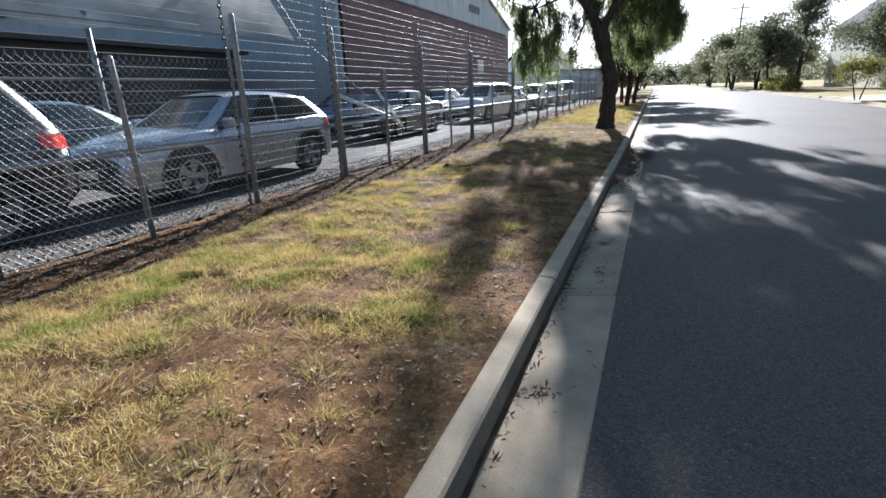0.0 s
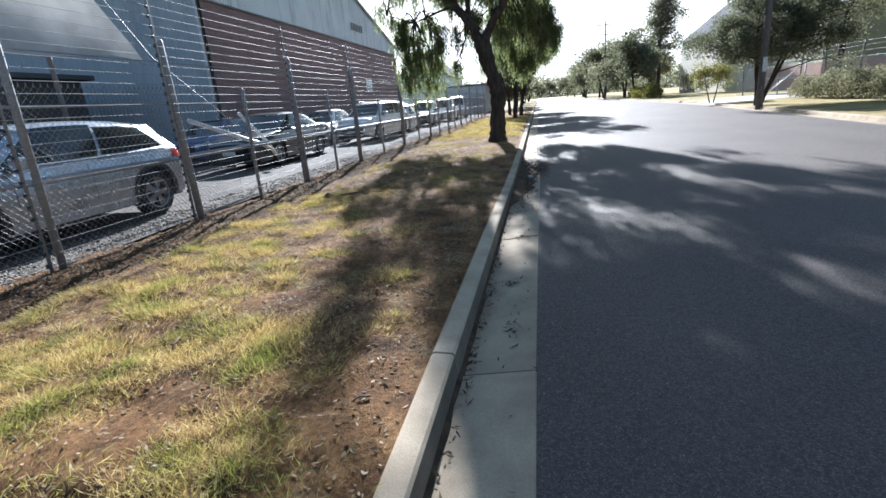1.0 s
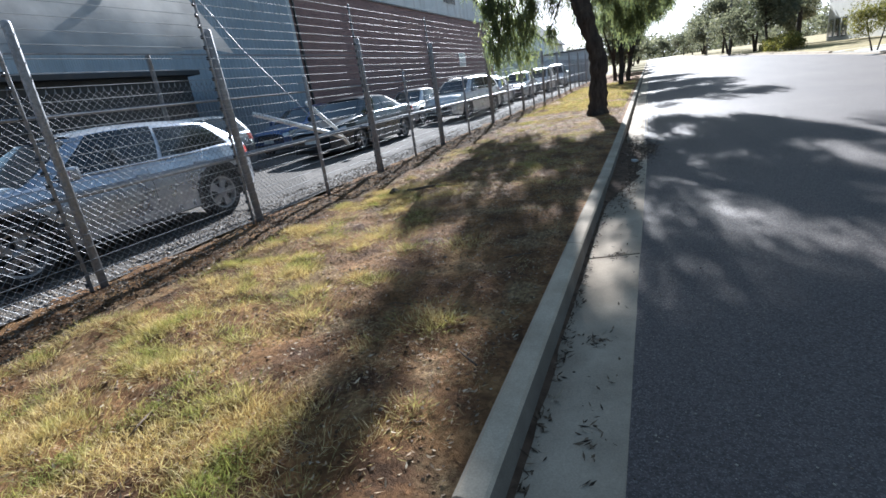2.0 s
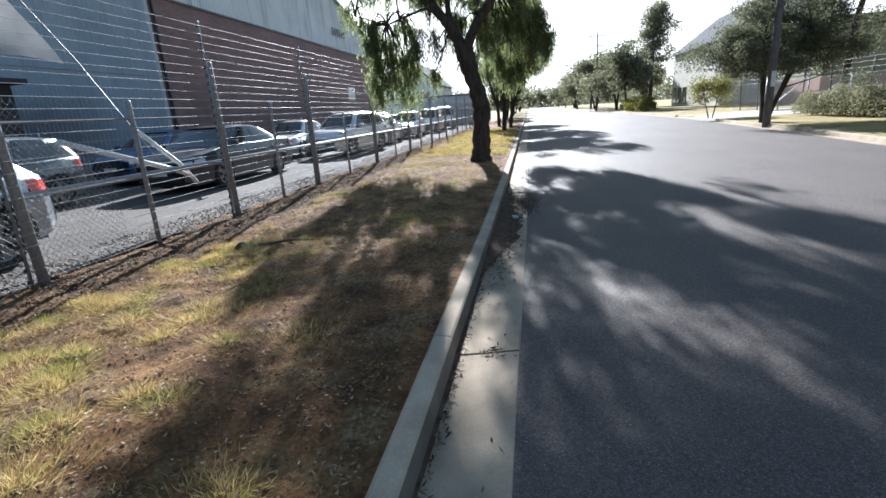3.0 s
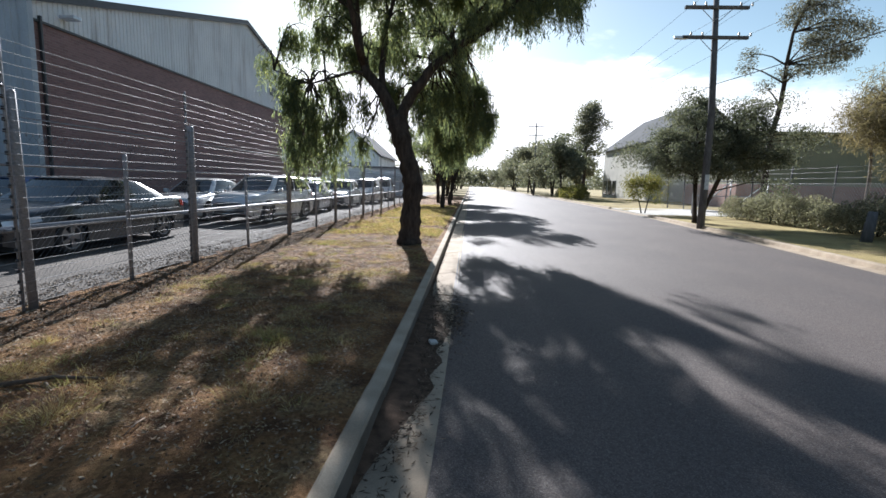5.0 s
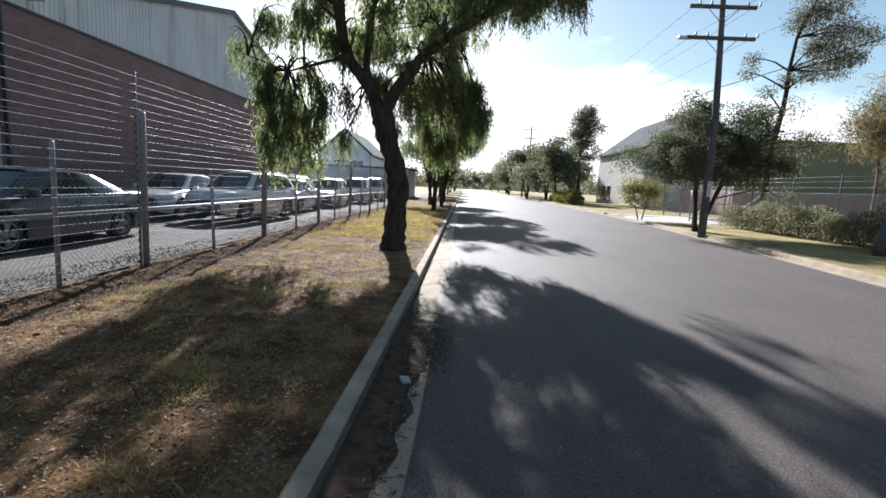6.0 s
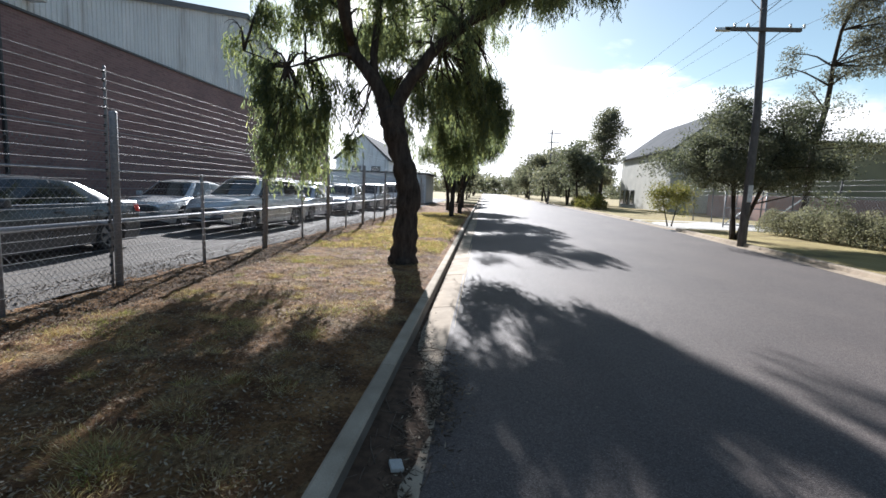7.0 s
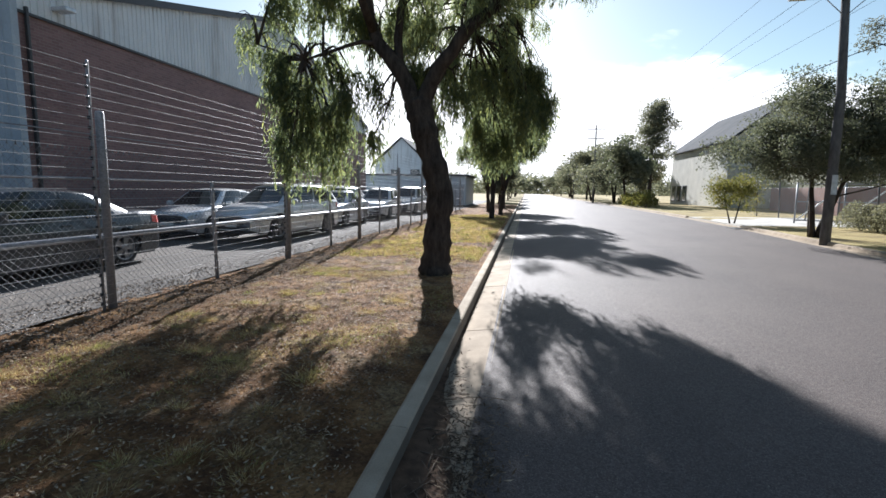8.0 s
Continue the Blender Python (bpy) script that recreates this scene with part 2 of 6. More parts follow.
def mat_blades():
    m = Mat("grass_blades", 0.75, 0.0, 0.2)
    r = m.island()
    dry = m.ramp(r, [(0.0, (0.27, 0.18, 0.085)), (0.5, (0.48, 0.36, 0.18)), (1.0, (0.68, 0.56, 0.34))])
    green = m.ramp(r, [(0.0, (0.12, 0.14, 0.04)), (0.6, (0.26, 0.27, 0.085)), (1.0, (0.46, 0.43, 0.17))])
    k = m.mix(m.rng(m.noise(2.4, 5, 0.65), 0.46, 0.62), dry, green)
    m.color(k)
    return m.translucent(m.mix(1.0, k, (1.3, 1.3, 0.9), "MULTIPLY"), 0.35).m


def mat_straw():
    m = Mat("dead_straw", 0.85, 0.0, 0.2)
    k = m.ramp(m.island(), [(0.0, (0.22, 0.14, 0.06)), (0.5, (0.42, 0.29, 0.13)), (1.0, (0.62, 0.48, 0.26))])
    return m.color(k).m


def mat_litter():
    m = Mat("dry_litter", 0.8, 0.0, 0.3)
    k = m.ramp(m.island(), [(0.0, (0.10, 0.065, 0.04)), (0.45, (0.26, 0.18, 0.11)), (0.9, (0.36, 0.265, 0.16)), (1.0, (0.50, 0.41, 0.29))])
    return m.color(k).m


def mat_litter_dark():
    m = Mat("damp_litter", 0.85, 0.0, 0.2)
    k = m.ramp(m.island(), [(0.0, (0.03, 0.02, 0.014)), (0.6, (0.095, 0.062, 0.038)), (0.93, (0.20, 0.14, 0.09)), (1.0, (0.42, 0.34, 0.24))])
    return m.color(k).m


def mat_pebbles():
    m = Mat("loose_stones", 0.95, 0.0, 0.1)
    k = m.ramp(m.island(), [(0.0, (0.10, 0.075, 0.058)), (0.5, (0.20, 0.16, 0.125)), (1.0, (0.40, 0.345, 0.28))])
    return m.color(k).m


M_ASPHALT, M_VERGE, M_GRAVEL, M_FIELD = mat_asphalt(), mat_verge(), mat_gravel(), mat_field()
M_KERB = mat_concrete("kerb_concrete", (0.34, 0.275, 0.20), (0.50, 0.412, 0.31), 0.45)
M_PAN = mat_concrete("gutter_concrete", (0.31, 0.245, 0.178), (0.46, 0.372, 0.275), 0.55)
M_SLAB = mat_concrete("driveway_concrete", (0.42, 0.40, 0.37), (0.56, 0.54, 0.50), 0.25)
M_BRICK = mat_brick()
M_CLAD = mat_sheet("weathered_white_sheeting", (0.66, 0.69, 0.70), (0.80, 0.82, 0.82), 0.55)
M_CLAD_BLUE = mat_sheet("grey_blue_sheeting", (0.36, 0.42, 0.47), (0.46, 0.52, 0.57), 0.25)
M_ROOF = mat_sheet("grey_roof_sheeting", (0.085, 0.09, 0.096), (0.125, 0.13, 0.138), 0.3, 0.95)
M_ROOF.node_tree.nodes["Principled BSDF"].inputs["Specular IOR Level"].default_value = 0.03
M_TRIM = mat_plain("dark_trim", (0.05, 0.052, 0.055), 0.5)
M_CREAM = mat_sheet("cream_rendered_wall", (0.50, 0.49, 0.44), (0.62, 0.60, 0.54), 0.2, 0.8)
M_KHAKI = mat_sheet("khaki_sheeting", (0.22, 0.22, 0.15), (0.28, 0.28, 0.19), 0.2)
M_PINK = mat_sheet("faded_red_brickwork", (0.30, 0.18, 0.15), (0.38, 0.24, 0.20), 0.2, 0.85)
M_GALV, M_WIRE = mat_galv(), mat_wire()
M_WHITEPIPE = mat_plain("chipped_white_paint", (0.70, 0.70, 0.68), 0.45, vary=0.12)
M_BLACK = mat_plain("black_rubber", (0.022, 0.022, 0.023), 0.75)
M_PLASTIC = mat_plain("black_plastic", (0.03, 0.03, 0.032), 0.5)
M_ALLOY = mat_plain("alloy", (0.24, 0.24, 0.25), 0.38, 0.7)
M_CHROME = mat_plain("chrome_trim", (0.7, 0.7, 0.72), 0.18, 0.9)
M_MESH = mat_plain("dull_mesh_wire", (0.22, 0.225, 0.235), 0.55, 0.5)
M_GLASS = mat_glass("car_glass")
M_LENS = mat_plain("clear_lens", (0.55, 0.57, 0.60), 0.1, 0.3)
M_RED = mat_plain("red_lens", (0.45, 0.035, 0.02), 0.15)
M_PLATE = mat_plain("plate", (0.65, 0.65, 0.62), 0.4)


def mat_cloth():
    m = Mat("grey_shade_cloth", 0.8, world_space=False)
    c = m.ramp(m.noise(0.8, 5), [(0.35, (0.44, 0.43, 0.42)), (0.65, (0.72, 0.70, 0.67))])
    m.color(c)
    m.bump(m.noise(2.5, 4), 0.6, 0.08)
    return m.translucent(c, 0.45).m


M_SAIL = mat_cloth()
M_WOODPOLE = mat_bark("grey_pole_timber", (0.085, 0.083, 0.085), (0.18, 0.176, 0.176), 0.006)
M_BARK = mat_bark("dark_bark", (0.018, 0.015, 0.013), (0.085, 0.068, 0.055))
M_BARK_PALE = mat_bark("pale_bark", (0.12, 0.10, 0.085), (0.30, 0.26, 0.22), 0.015)
M_LEAF_PEPPER = mat_leaf("pepper_leaf", (0.075, 0.095, 0.066), (0.115, 0.138, 0.085), (0.19, 0.20, 0.085), 0.52, 2.3)
M_LEAF_OLIVE = mat_leaf("olive_leaf", (0.075, 0.085, 0.066), (0.115, 0.126, 0.094), (0.165, 0.167, 0.125), 0.36, 1.5)
M_LEAF_GUM = mat_leaf("gum_leaf", (0.062, 0.063, 0.055), (0.10, 0.10, 0.085), (0.16, 0.15, 0.125), 0.45, 1.6)
M_LEAF_YELLOW = mat_leaf("yellow_green_leaf", (0.085, 0.095, 0.03), (0.165, 0.16, 0.05), (0.28, 0.24, 0.08), 0.4, 1.4)
M_LEAF_FAR = mat_leaf("grey_gum_leaf", (0.085, 0.09, 0.075), (0.13, 0.134, 0.108), (0.19, 0.185, 0.145), 0.5, 1.7)
M_LEAF_BROWN = mat_leaf("needle_foliage", (0.10, 0.085, 0.055), (0.155, 0.132, 0.082), (0.23, 0.19, 0.12), 0.42, 1.6)
M_LEAF_HEDGE = mat_leaf("hedge_leaf", (0.115, 0.112, 0.09), (0.175, 0.172, 0.13), (0.25, 0.24, 0.18), 0.42, 1.6)
M_BLADES, M_LITTER, M_LITTER_DARK, M_PEBBLE = mat_blades(), mat_litter(), mat_litter_dark(), mat_pebbles()
M_STRAW = mat_straw()
# darker copy of the kerb concrete: the road-side face's shade is in its colour
M_KERBFACE = mat_concrete("shaded_kerb_face", (0.125, 0.106, 0.086), (0.21, 0.18, 0.146), 0.5)
M_CRUMB = mat_plain("soil_crumbs", (0.13, 0.08, 0.048), 0.95, spec=0.1, vary=0.6, scale=6)
M_CABLE = mat_plain("black_cable", (0.02, 0.02, 0.02), 0.9, spec=0.1)
M_DARKSOIL = mat_plain("dark_damp_soil", (0.095, 0.060, 0.040), 0.95, spec=0.1, vary=0.45, scale=9, bump=0.01)
M_TWIG = mat_plain("grey_brown_twig", (0.12, 0.085, 0.058), 0.9, vary=0.4, scale=20)


# ---------------------------------------------------------------- mesh helpers
def mesh_from(name, verts, faces, mat=None, smooth=False):
    me = bpy.data.meshes.new(name)
    me.from_pydata([tuple(v) for v in verts], [], [tuple(f) for f in faces])
    if mat:
        me.materials.append(mat)
    if smooth:
        me.polygons.foreach_set("use_smooth", [True] * len(me.polygons))
    me.update()
    return me


def mesh_of(name, bm, mat=None, smooth=False):
    me = bpy.data.meshes.new(name)
    bm.normal_update()
    bm.to_mesh(me)
    bm.free()
    if mat:
        me.materials.append(mat)
    if smooth:
        me.polygons.foreach_set("use_smooth", [True] * len(me.polygons))
    return me


def link(name, me, parent=None, label=""):
    ob = new(name, me)
    if parent:
        ob.parent = parent
    return tagged(ob, label)


def part(name, bm, mat, parent, label="", smooth=False):
    return link(name, mesh_of(name, bm, mat, smooth), parent, label)


def thing(name, label, category, at=(0, 0, 0), turn=0.0, group="", kind=""):
    ob = new(name)
    ob.empty_display_size = 0.2
    ob.matrix_basis = pose(*at, 0, 0, turn)
    return tagged(ob, label, category, group, kind)


def box(bm, x0, x1, y0, y1, z0, z1, bevel=0.0):
    r = bmesh.ops.create_cube(bm, size=1.0)
    vs = r["verts"]
    for v in vs:
        v.co = Vector((x0 + (v.co.x + 0.5) * (x1 - x0), y0 + (v.co.y + 0.5) * (y1 - y0), z0 + (v.co.z + 0.5) * (z1 - z0)))
    if bevel:
        es = list({e for v in vs for e in v.link_edges})
        bmesh.ops.bevel(bm, geom=es, offset=bevel, segments=2, affect="EDGES", profile=0.6)
    return bm


def boxed(*a, **k):
    return box(bmesh.new(), *a, **k)


def tube_arrays(path, radii, sides=8, cap=True):
    """Vertices and faces of a tube along a polyline."""
    P = [Vector(p) for p in path]
    V, F = [], []
    n = len(P)
    ref = Vector((0.31, 0.95, 0.11))
    for i, p in enumerate(P):
        d = (P[min(i + 1, n - 1)] - P[max(i - 1, 0)])
        d = d.normalized() if d.length > 1e-9 else Vector((0, 0, 1))
        u = d.cross(ref)
        if u.length < 0.05:
            u = d.cross(Vector((1, 0, 0)))
        u.normalize()
        w = d.cross(u)
        r = radii[i] if hasattr(radii, "__len__") else radii
        for k in range(sides):
            a = 2 * math.pi * k / sides
            V.append(p + u * (r * math.cos(a)) + w * (r * math.sin(a)))
    for i in range(n - 1):
        for k in range(sides):
            a, b = i * sides + k, i * sides + (k + 1) % sides
            F.append((a, b, b + sides, a + sides))
    if cap:
        F.append(tuple(range(sides - 1, -1, -1)))
        F.append(tuple(range((n - 1) * sides, n * sides)))
    return V, F


def tubes_mesh(name, list_of, mat, smooth=True):
    V, F = [], []
    for path, radii, sides in list_of:
        v, f = tube_arrays(path, radii, sides)
        o = len(V)
        V += v
        F += [tuple(i + o for i in q) for q in f]
    return mesh_from(name, V, F, mat, smooth)


def tube_part(name, path, radii, mat, parent, label="", sides=8):
    return link(name, tubes_mesh(name, [(path, radii, sides)], mat), parent, label)


def grid_mesh(name, xs, ys, zf, mat, smooth=True):
    xs, ys = np.asarray(xs, float), np.asarray(ys, float)
    X, Y = np.meshgrid(xs, ys)
    Z = zf(X, Y)
    co = np.stack([X, Y, Z], -1).reshape(-1, 3)
    nx, ny = len(xs), len(ys)
    i = (np.arange(ny - 1)[:, None] * nx + np.arange(nx - 1)[None, :]).ravel()
    return quads_mesh(name, co, np.stack([i, i + 1, i + nx + 1, i + nx], 1), mat, smooth)


def quads_mesh(name, co, quads, mat, smooth=False):
    me = bpy.data.meshes.new(name)
    co, quads = np.asarray(co, np.float32), np.asarray(quads, np.int32)
    k = quads.shape[1]
    me.vertices.add(len(co))
    me.vertices.foreach_set("co", co.ravel())
    me.loops.add(quads.size)
    me.loops.foreach_set("vertex_index", quads.ravel())
    me.polygons.add(len(quads))
    me.polygons.foreach_set("loop_start", np.arange(len(quads), dtype=np.int32) * k)
    if smooth:
        me.polygons.foreach_set("use_smooth", [True] * len(quads))
    me.materials.append(mat)
    me.update(calc_edges=True)
    me.validate()
    return me


def vnoise(x, y, seed=0):
    """Smooth value noise on arrays, 0..1."""
    xi, yi = np.floor(x).astype(int), np.floor(y).astype(int)
    fx, fy = x - xi, y - yi
    fx, fy = fx * fx * (3 - 2 * fx), fy * fy * (3 - 2 * fy)

    def h(a, b):
        n = (a * 374761393 + b * 668265263 + seed * 1442695041) & 0x7FFFFFFF
        n = ((n ^ (n >> 13)) * 1274126177) & 0x7FFFFFFF
        return ((n ^ (n >> 16)) & 0xFFFF) / 65535.0

    return (h(xi, yi) * (1 - fx) + h(xi + 1, yi) * fx) * (1 - fy) + (h(xi, yi + 1) * (1 - fx) + h(xi + 1, yi + 1) * fx) * fy


def leaves_mesh(name, base, axis, length, width, mat, rng, flat=0.0):
    """Pointed leaves: base points, axis directions, sizes; each a folded rhombus of two triangles."""
    n = len(base)
    axis = axis / np.maximum(np.linalg.norm(axis, axis=1, keepdims=True), 1e-9)
    r = rng.normal(size=(n, 3))
    r[:, 2] += flat
    side = np.cross(axis, r)
    side /= np.maximum(np.linalg.norm(side, axis=1, keepdims=True), 1e-9)
    L, W = np.asarray(length).reshape(-1, 1), np.asarray(width).reshape(-1, 1)
    nor = np.cross(axis, side)
    mid = base + axis * L * 0.45 + nor * L * 0.05
    co = np.stack([base, mid - side * W * 0.5, base + axis * L, mid + side * W * 0.5], 1).reshape(-1, 3)
    i = np.arange(n)[:, None] * 4
    return quads_mesh(name, co, i + np.array([[0, 1, 2, 3]]), mat)


# ---------------------------------------------------------------- ground, road, kerbs
FENCE_X, KERB_X = -5.05, -0.82


def far_kerb(y):
    """x of the far kerb line along the street."""
    y = np.asarray(y, float)
    return np.interp(y, [-60, 13, 22, 35, 48, 400], [5.5, 8.25, 9.15, 10.2, 10.65, 11.6])


def road_z(x, y):
    w = far_kerb(y) + 0.24
    s = np.clip((x + 0.24) / w, 0, 1)
    return -0.095 + 0.095 * s + 0.10 * 4 * s * (1 - s) * 0.6


def verge_z(x, y):
    dip = -0.05 * np.exp(-((x + 4.55) / 0.25) ** 2)
    z = 0.05 * (vnoise(x * 0.8, y * 0.8, 1) - 0.5) + 0.035 * (vnoise(x * 3, y * 3, 2) - 0.5) + 0.032 * (vnoise(x * 9, y * 9, 3) - 0.5) + 0.012 * (vnoise(x * 19, y * 19, 6) - 0.5)
    edge = np.clip((KERB_X - x) / 0.35, 0, 1)
    mound = 0.05 * np.exp(-(((x + 1.4) / 0.7) ** 2 + ((y - 16) / 0.7) ** 2))
    return (z + dip + mound) * edge - 0.015 + 0.03 * edge


ys_far = np.concatenate([np.linspace(-80, 120, 101), np.linspace(130, 420, 30), [700, 1200, 3000]])


xs_ground = [-3000, -400, -60, -20, -6, -1.21, -1.19, 4, 8, 11, 12.5, 16, 30, 80, 400, 3000]
tagged(link("ground", grid_mesh("ground", xs_ground, np.concatenate([[-3000, -300], ys_far]), lambda X, Y: np.where((X > -1.2) & (X < 12.4), -0.4, np.where(X > 0, 0.02, -0.08)), M_FIELD, False)),
       "dry yellow grass ground reaching to the horizon", "ground", kind="structure")

us = np.linspace(0, 1, 41)
Ys = np.concatenate([np.linspace(-80, 60, 141), np.linspace(65, 420, 72)])
U, YY = np.meshgrid(us, Ys)
XX = -0.24 + U * (far_kerb(YY) + 0.24)
ZZ = road_z(XX, YY) + 0.006 * (vnoise(XX * 1.5, YY * 0.7, 5) - 0.5)
i0 = (np.arange(len(Ys) - 1)[:, None] * len(us) + np.arange(len(us) - 1)[None, :]).ravel()
tagged(link("road", quads_mesh("road", np.stack([XX, YY, ZZ], -1).reshape(-1, 3), np.stack([i0, i0 + 1, i0 + 1 + len(us), i0 + len(us)], 1), M_ASPHALT, True)),
       "worn grey asphalt road dappled with tree shade", "road", kind="structure")

verge = tagged(link("verge", grid_mesh("verge", np.linspace(-5.3, KERB_X + 0.07, 121), np.concatenate([np.linspace(-5, 24, 800), np.linspace(24.1, 66, 420)]), verge_z, M_VERGE)),
               "bare brown soil verge with patchy dry grass", "verge", kind="structure")
tagged(link("verge_far", grid_mesh("verge_far", np.linspace(-5.3, KERB_X + 0.07, 12), np.linspace(66, 420, 120), lambda X, Y: 0 * X - 0.004, M_FIELD)),
       "yellow dry grass verge further along the street", "verge", kind="structure")
tagged(link("yard", grid_mesh("yard", np.linspace(-60, -5.2, 160), np.linspace(-30, 90, 200), lambda X, Y: 0.02 + 0.03 * (vnoise(X * 1.5, Y * 1.5, 9) - 0.5), M_GRAVEL)),
       "grey gravel car yard behind the fence", "yard", kind="structure")

# far verge
UV = np.linspace(0, 1, 14)
U, YY = np.meshgrid(UV, Ys)
XX = far_kerb(YY) + 0.14 + U ** 1.4 * 30
ZZ = 0.10 + 0.05 * (vnoise(XX * 0.9, YY * 0.9, 12) - 0.5) + 0.03 * np.clip(U * 4, 0, 1)
i0 = (np.arange(len(Ys) - 1)[:, None] * len(UV) + np.arange(len(UV) - 1)[None, :]).ravel()
tagged(link("verge_opposite", quads_mesh("verge_opposite", np.stack([XX, YY, ZZ], -1).reshape(-1, 3), np.stack([i0, i0 + 1, i0 + 1 + len(UV), i0 + len(UV)], 1), M_FIELD, True)),
       "dry yellow grass verge on the other side of the street", "verge", kind="structure")


def sweep(profile, y0, y1, xoff=lambda y: 0.0, n=1):
    """A solid of one cross-section (x, z) along y."""
    V, F = [], []
    k = len(profile)
    for j in range(n + 1):
        y = y0 + (y1 - y0) * j / n
        V += [(x + xoff(y), y, z) for x, z in profile]
    for j in range(n):
        for i in range(k):
            a, b = j * k + i, j * k + (i + 1) % k
            F.append((a, a + k, b + k, b))
    F.append(tuple(range(k - 1, -1, -1)))
    F.append(tuple(range(n * k, (n + 1) * k)))
    return V, F


KERB_PROFILE = [(-0.82, -0.3), (-0.655, -0.3), (-0.672, -0.15), (-0.684, -0.035), (-0.688, -0.014), (-0.702, 0.0), (-0.80, 0.006), (-0.82, -0.006)]
PAN_PROFILE = [(-0.667, -0.3), (-0.235, -0.3), (-0.235, -0.098), (-0.243, -0.090), (-0.655, -0.142), (-0.672, -0.147)]
kerb = thing("kerb", "weathered grey concrete kerb along the verge", "kerb", kind="structure")
gutter = thing("gutter", "pale concrete gutter pan with cracked joints", "gutter", kind="structure")
rk = random.Random(4)
SEG = 2.74


def drift(y):
    """How far the kerb line swings towards the road along the street."""
    u = min(1.0, max(0.0, (y - 4.0) / 7.0))
    return 0.055 * u * u * (3 - 2 * u)


for k in range(-3, 36):
    ya, yb = 0.96 + SEG * k, 0.96 + SEG * (k + 1)
    v, f = sweep(KERB_PROFILE, 0.004, SEG - 0.004, n=1)
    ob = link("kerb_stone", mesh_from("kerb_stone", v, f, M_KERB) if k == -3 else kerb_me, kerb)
    # road-facing polygons take the darker concrete, as painted shade
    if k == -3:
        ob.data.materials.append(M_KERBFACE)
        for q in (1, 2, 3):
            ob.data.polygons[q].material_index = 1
    kerb_me = ob.data
    swing = -math.degrees(math.atan((drift(yb) - drift(ya)) / SEG))
    ob.matrix_basis = pose(drift(ya) + rk.uniform(-0.003, 0.003), ya, rk.uniform(-0.004, 0.003), 0, 0, swing + rk.uniform(-0.04, 0.04))
    v, f = sweep(PAN_PROFILE, 0.008, SEG - 0.008, n=1)
    ob = link("gutter_slab", mesh_from("gutter_slab", v, f, M_PAN) if k == -3 else pan_me, gutter)
    pan_me = ob.data
    ob.matrix_basis = pose(drift(ya), ya, rk.uniform(-0.003, 0.003), 0, 0, swing)
v, f = sweep(KERB_PROFILE, 0.96 + SEG * 36, 420, lambda y: 0.055)
link("kerb_run", mesh_from("kerb_run", v, f, M_KERB), kerb)
v, f = sweep(PAN_PROFILE, 0.96 + SEG * 36, 420, lambda y: 0.055)
link("gutter_run", mesh_from("gutter_run", v, f, M_PAN), gutter)
# the opposite kerb, dropped at the driveway
kerb_far = thing("kerb_opposite", "pale concrete kerb on the other side of the street", "kerb", kind="structure")
for ya, yb, h in [(-60, 33.5, 0.13), (33.5, 42.5, 0.035), (42.5, 420, 0.13)]:
    prof = [(-0.32, -0.3), (0.16, -0.3), (0.16, h), (0.03, h), (0.0, h - 0.02), (-0.03, 0.015), (-0.32, 0.008)]
    v, f = sweep(prof, ya, yb, lambda y: float(far_kerb(y)), 40)
    link("kerb_run", mesh_from("kerb_run", v, f, M_PAN), kerb_far)
v, f = sweep([(0.1, 0.0), (7.0, 0.0), (7.0, 0.18), (0.1, 0.10)], 33.8, 42.2, lambda y: float(far_kerb(y)), 6)
tagged(link("driveway", mesh_from("driveway", v, f, M_SLAB)), "pale concrete driveway crossing to a gate", "driveway", kind="structure")


# ---------------------------------------------------------------- warehouse
def corrugated(name, ya, yb, zb, zt, x, mat, parent, label="", along="y", pitch=0.20, depth=0.022, facing=1):
    """Ribbed sheeting along y (at x) or along x (at y). zb and zt are functions of the run."""
    n = int(abs(yb - ya) / pitch)
    V, F = [], []
    for i in range(n):
        for s, d in ((0.0, 0), (0.58, 0), (0.68, 1), (0.90, 1)):
            r = ya + (yb - ya) * (i + s) / n
            o = x + facing * depth * d
            for z in (zb(r), zt(r)):
                V.append((o, r, z) if along == "y" else (r, o, z))
    r = yb
    for z in (zb(r), zt(r)):
        V.append((x, r, z) if along == "y" else (r, x, z))
    for k in range(len(V) // 2 - 1):
        F.append((2 * k, 2 * k + 2, 2 * k + 3, 2 * k + 1))
    return link(name, mesh_from(name, V, F, mat), parent, label)


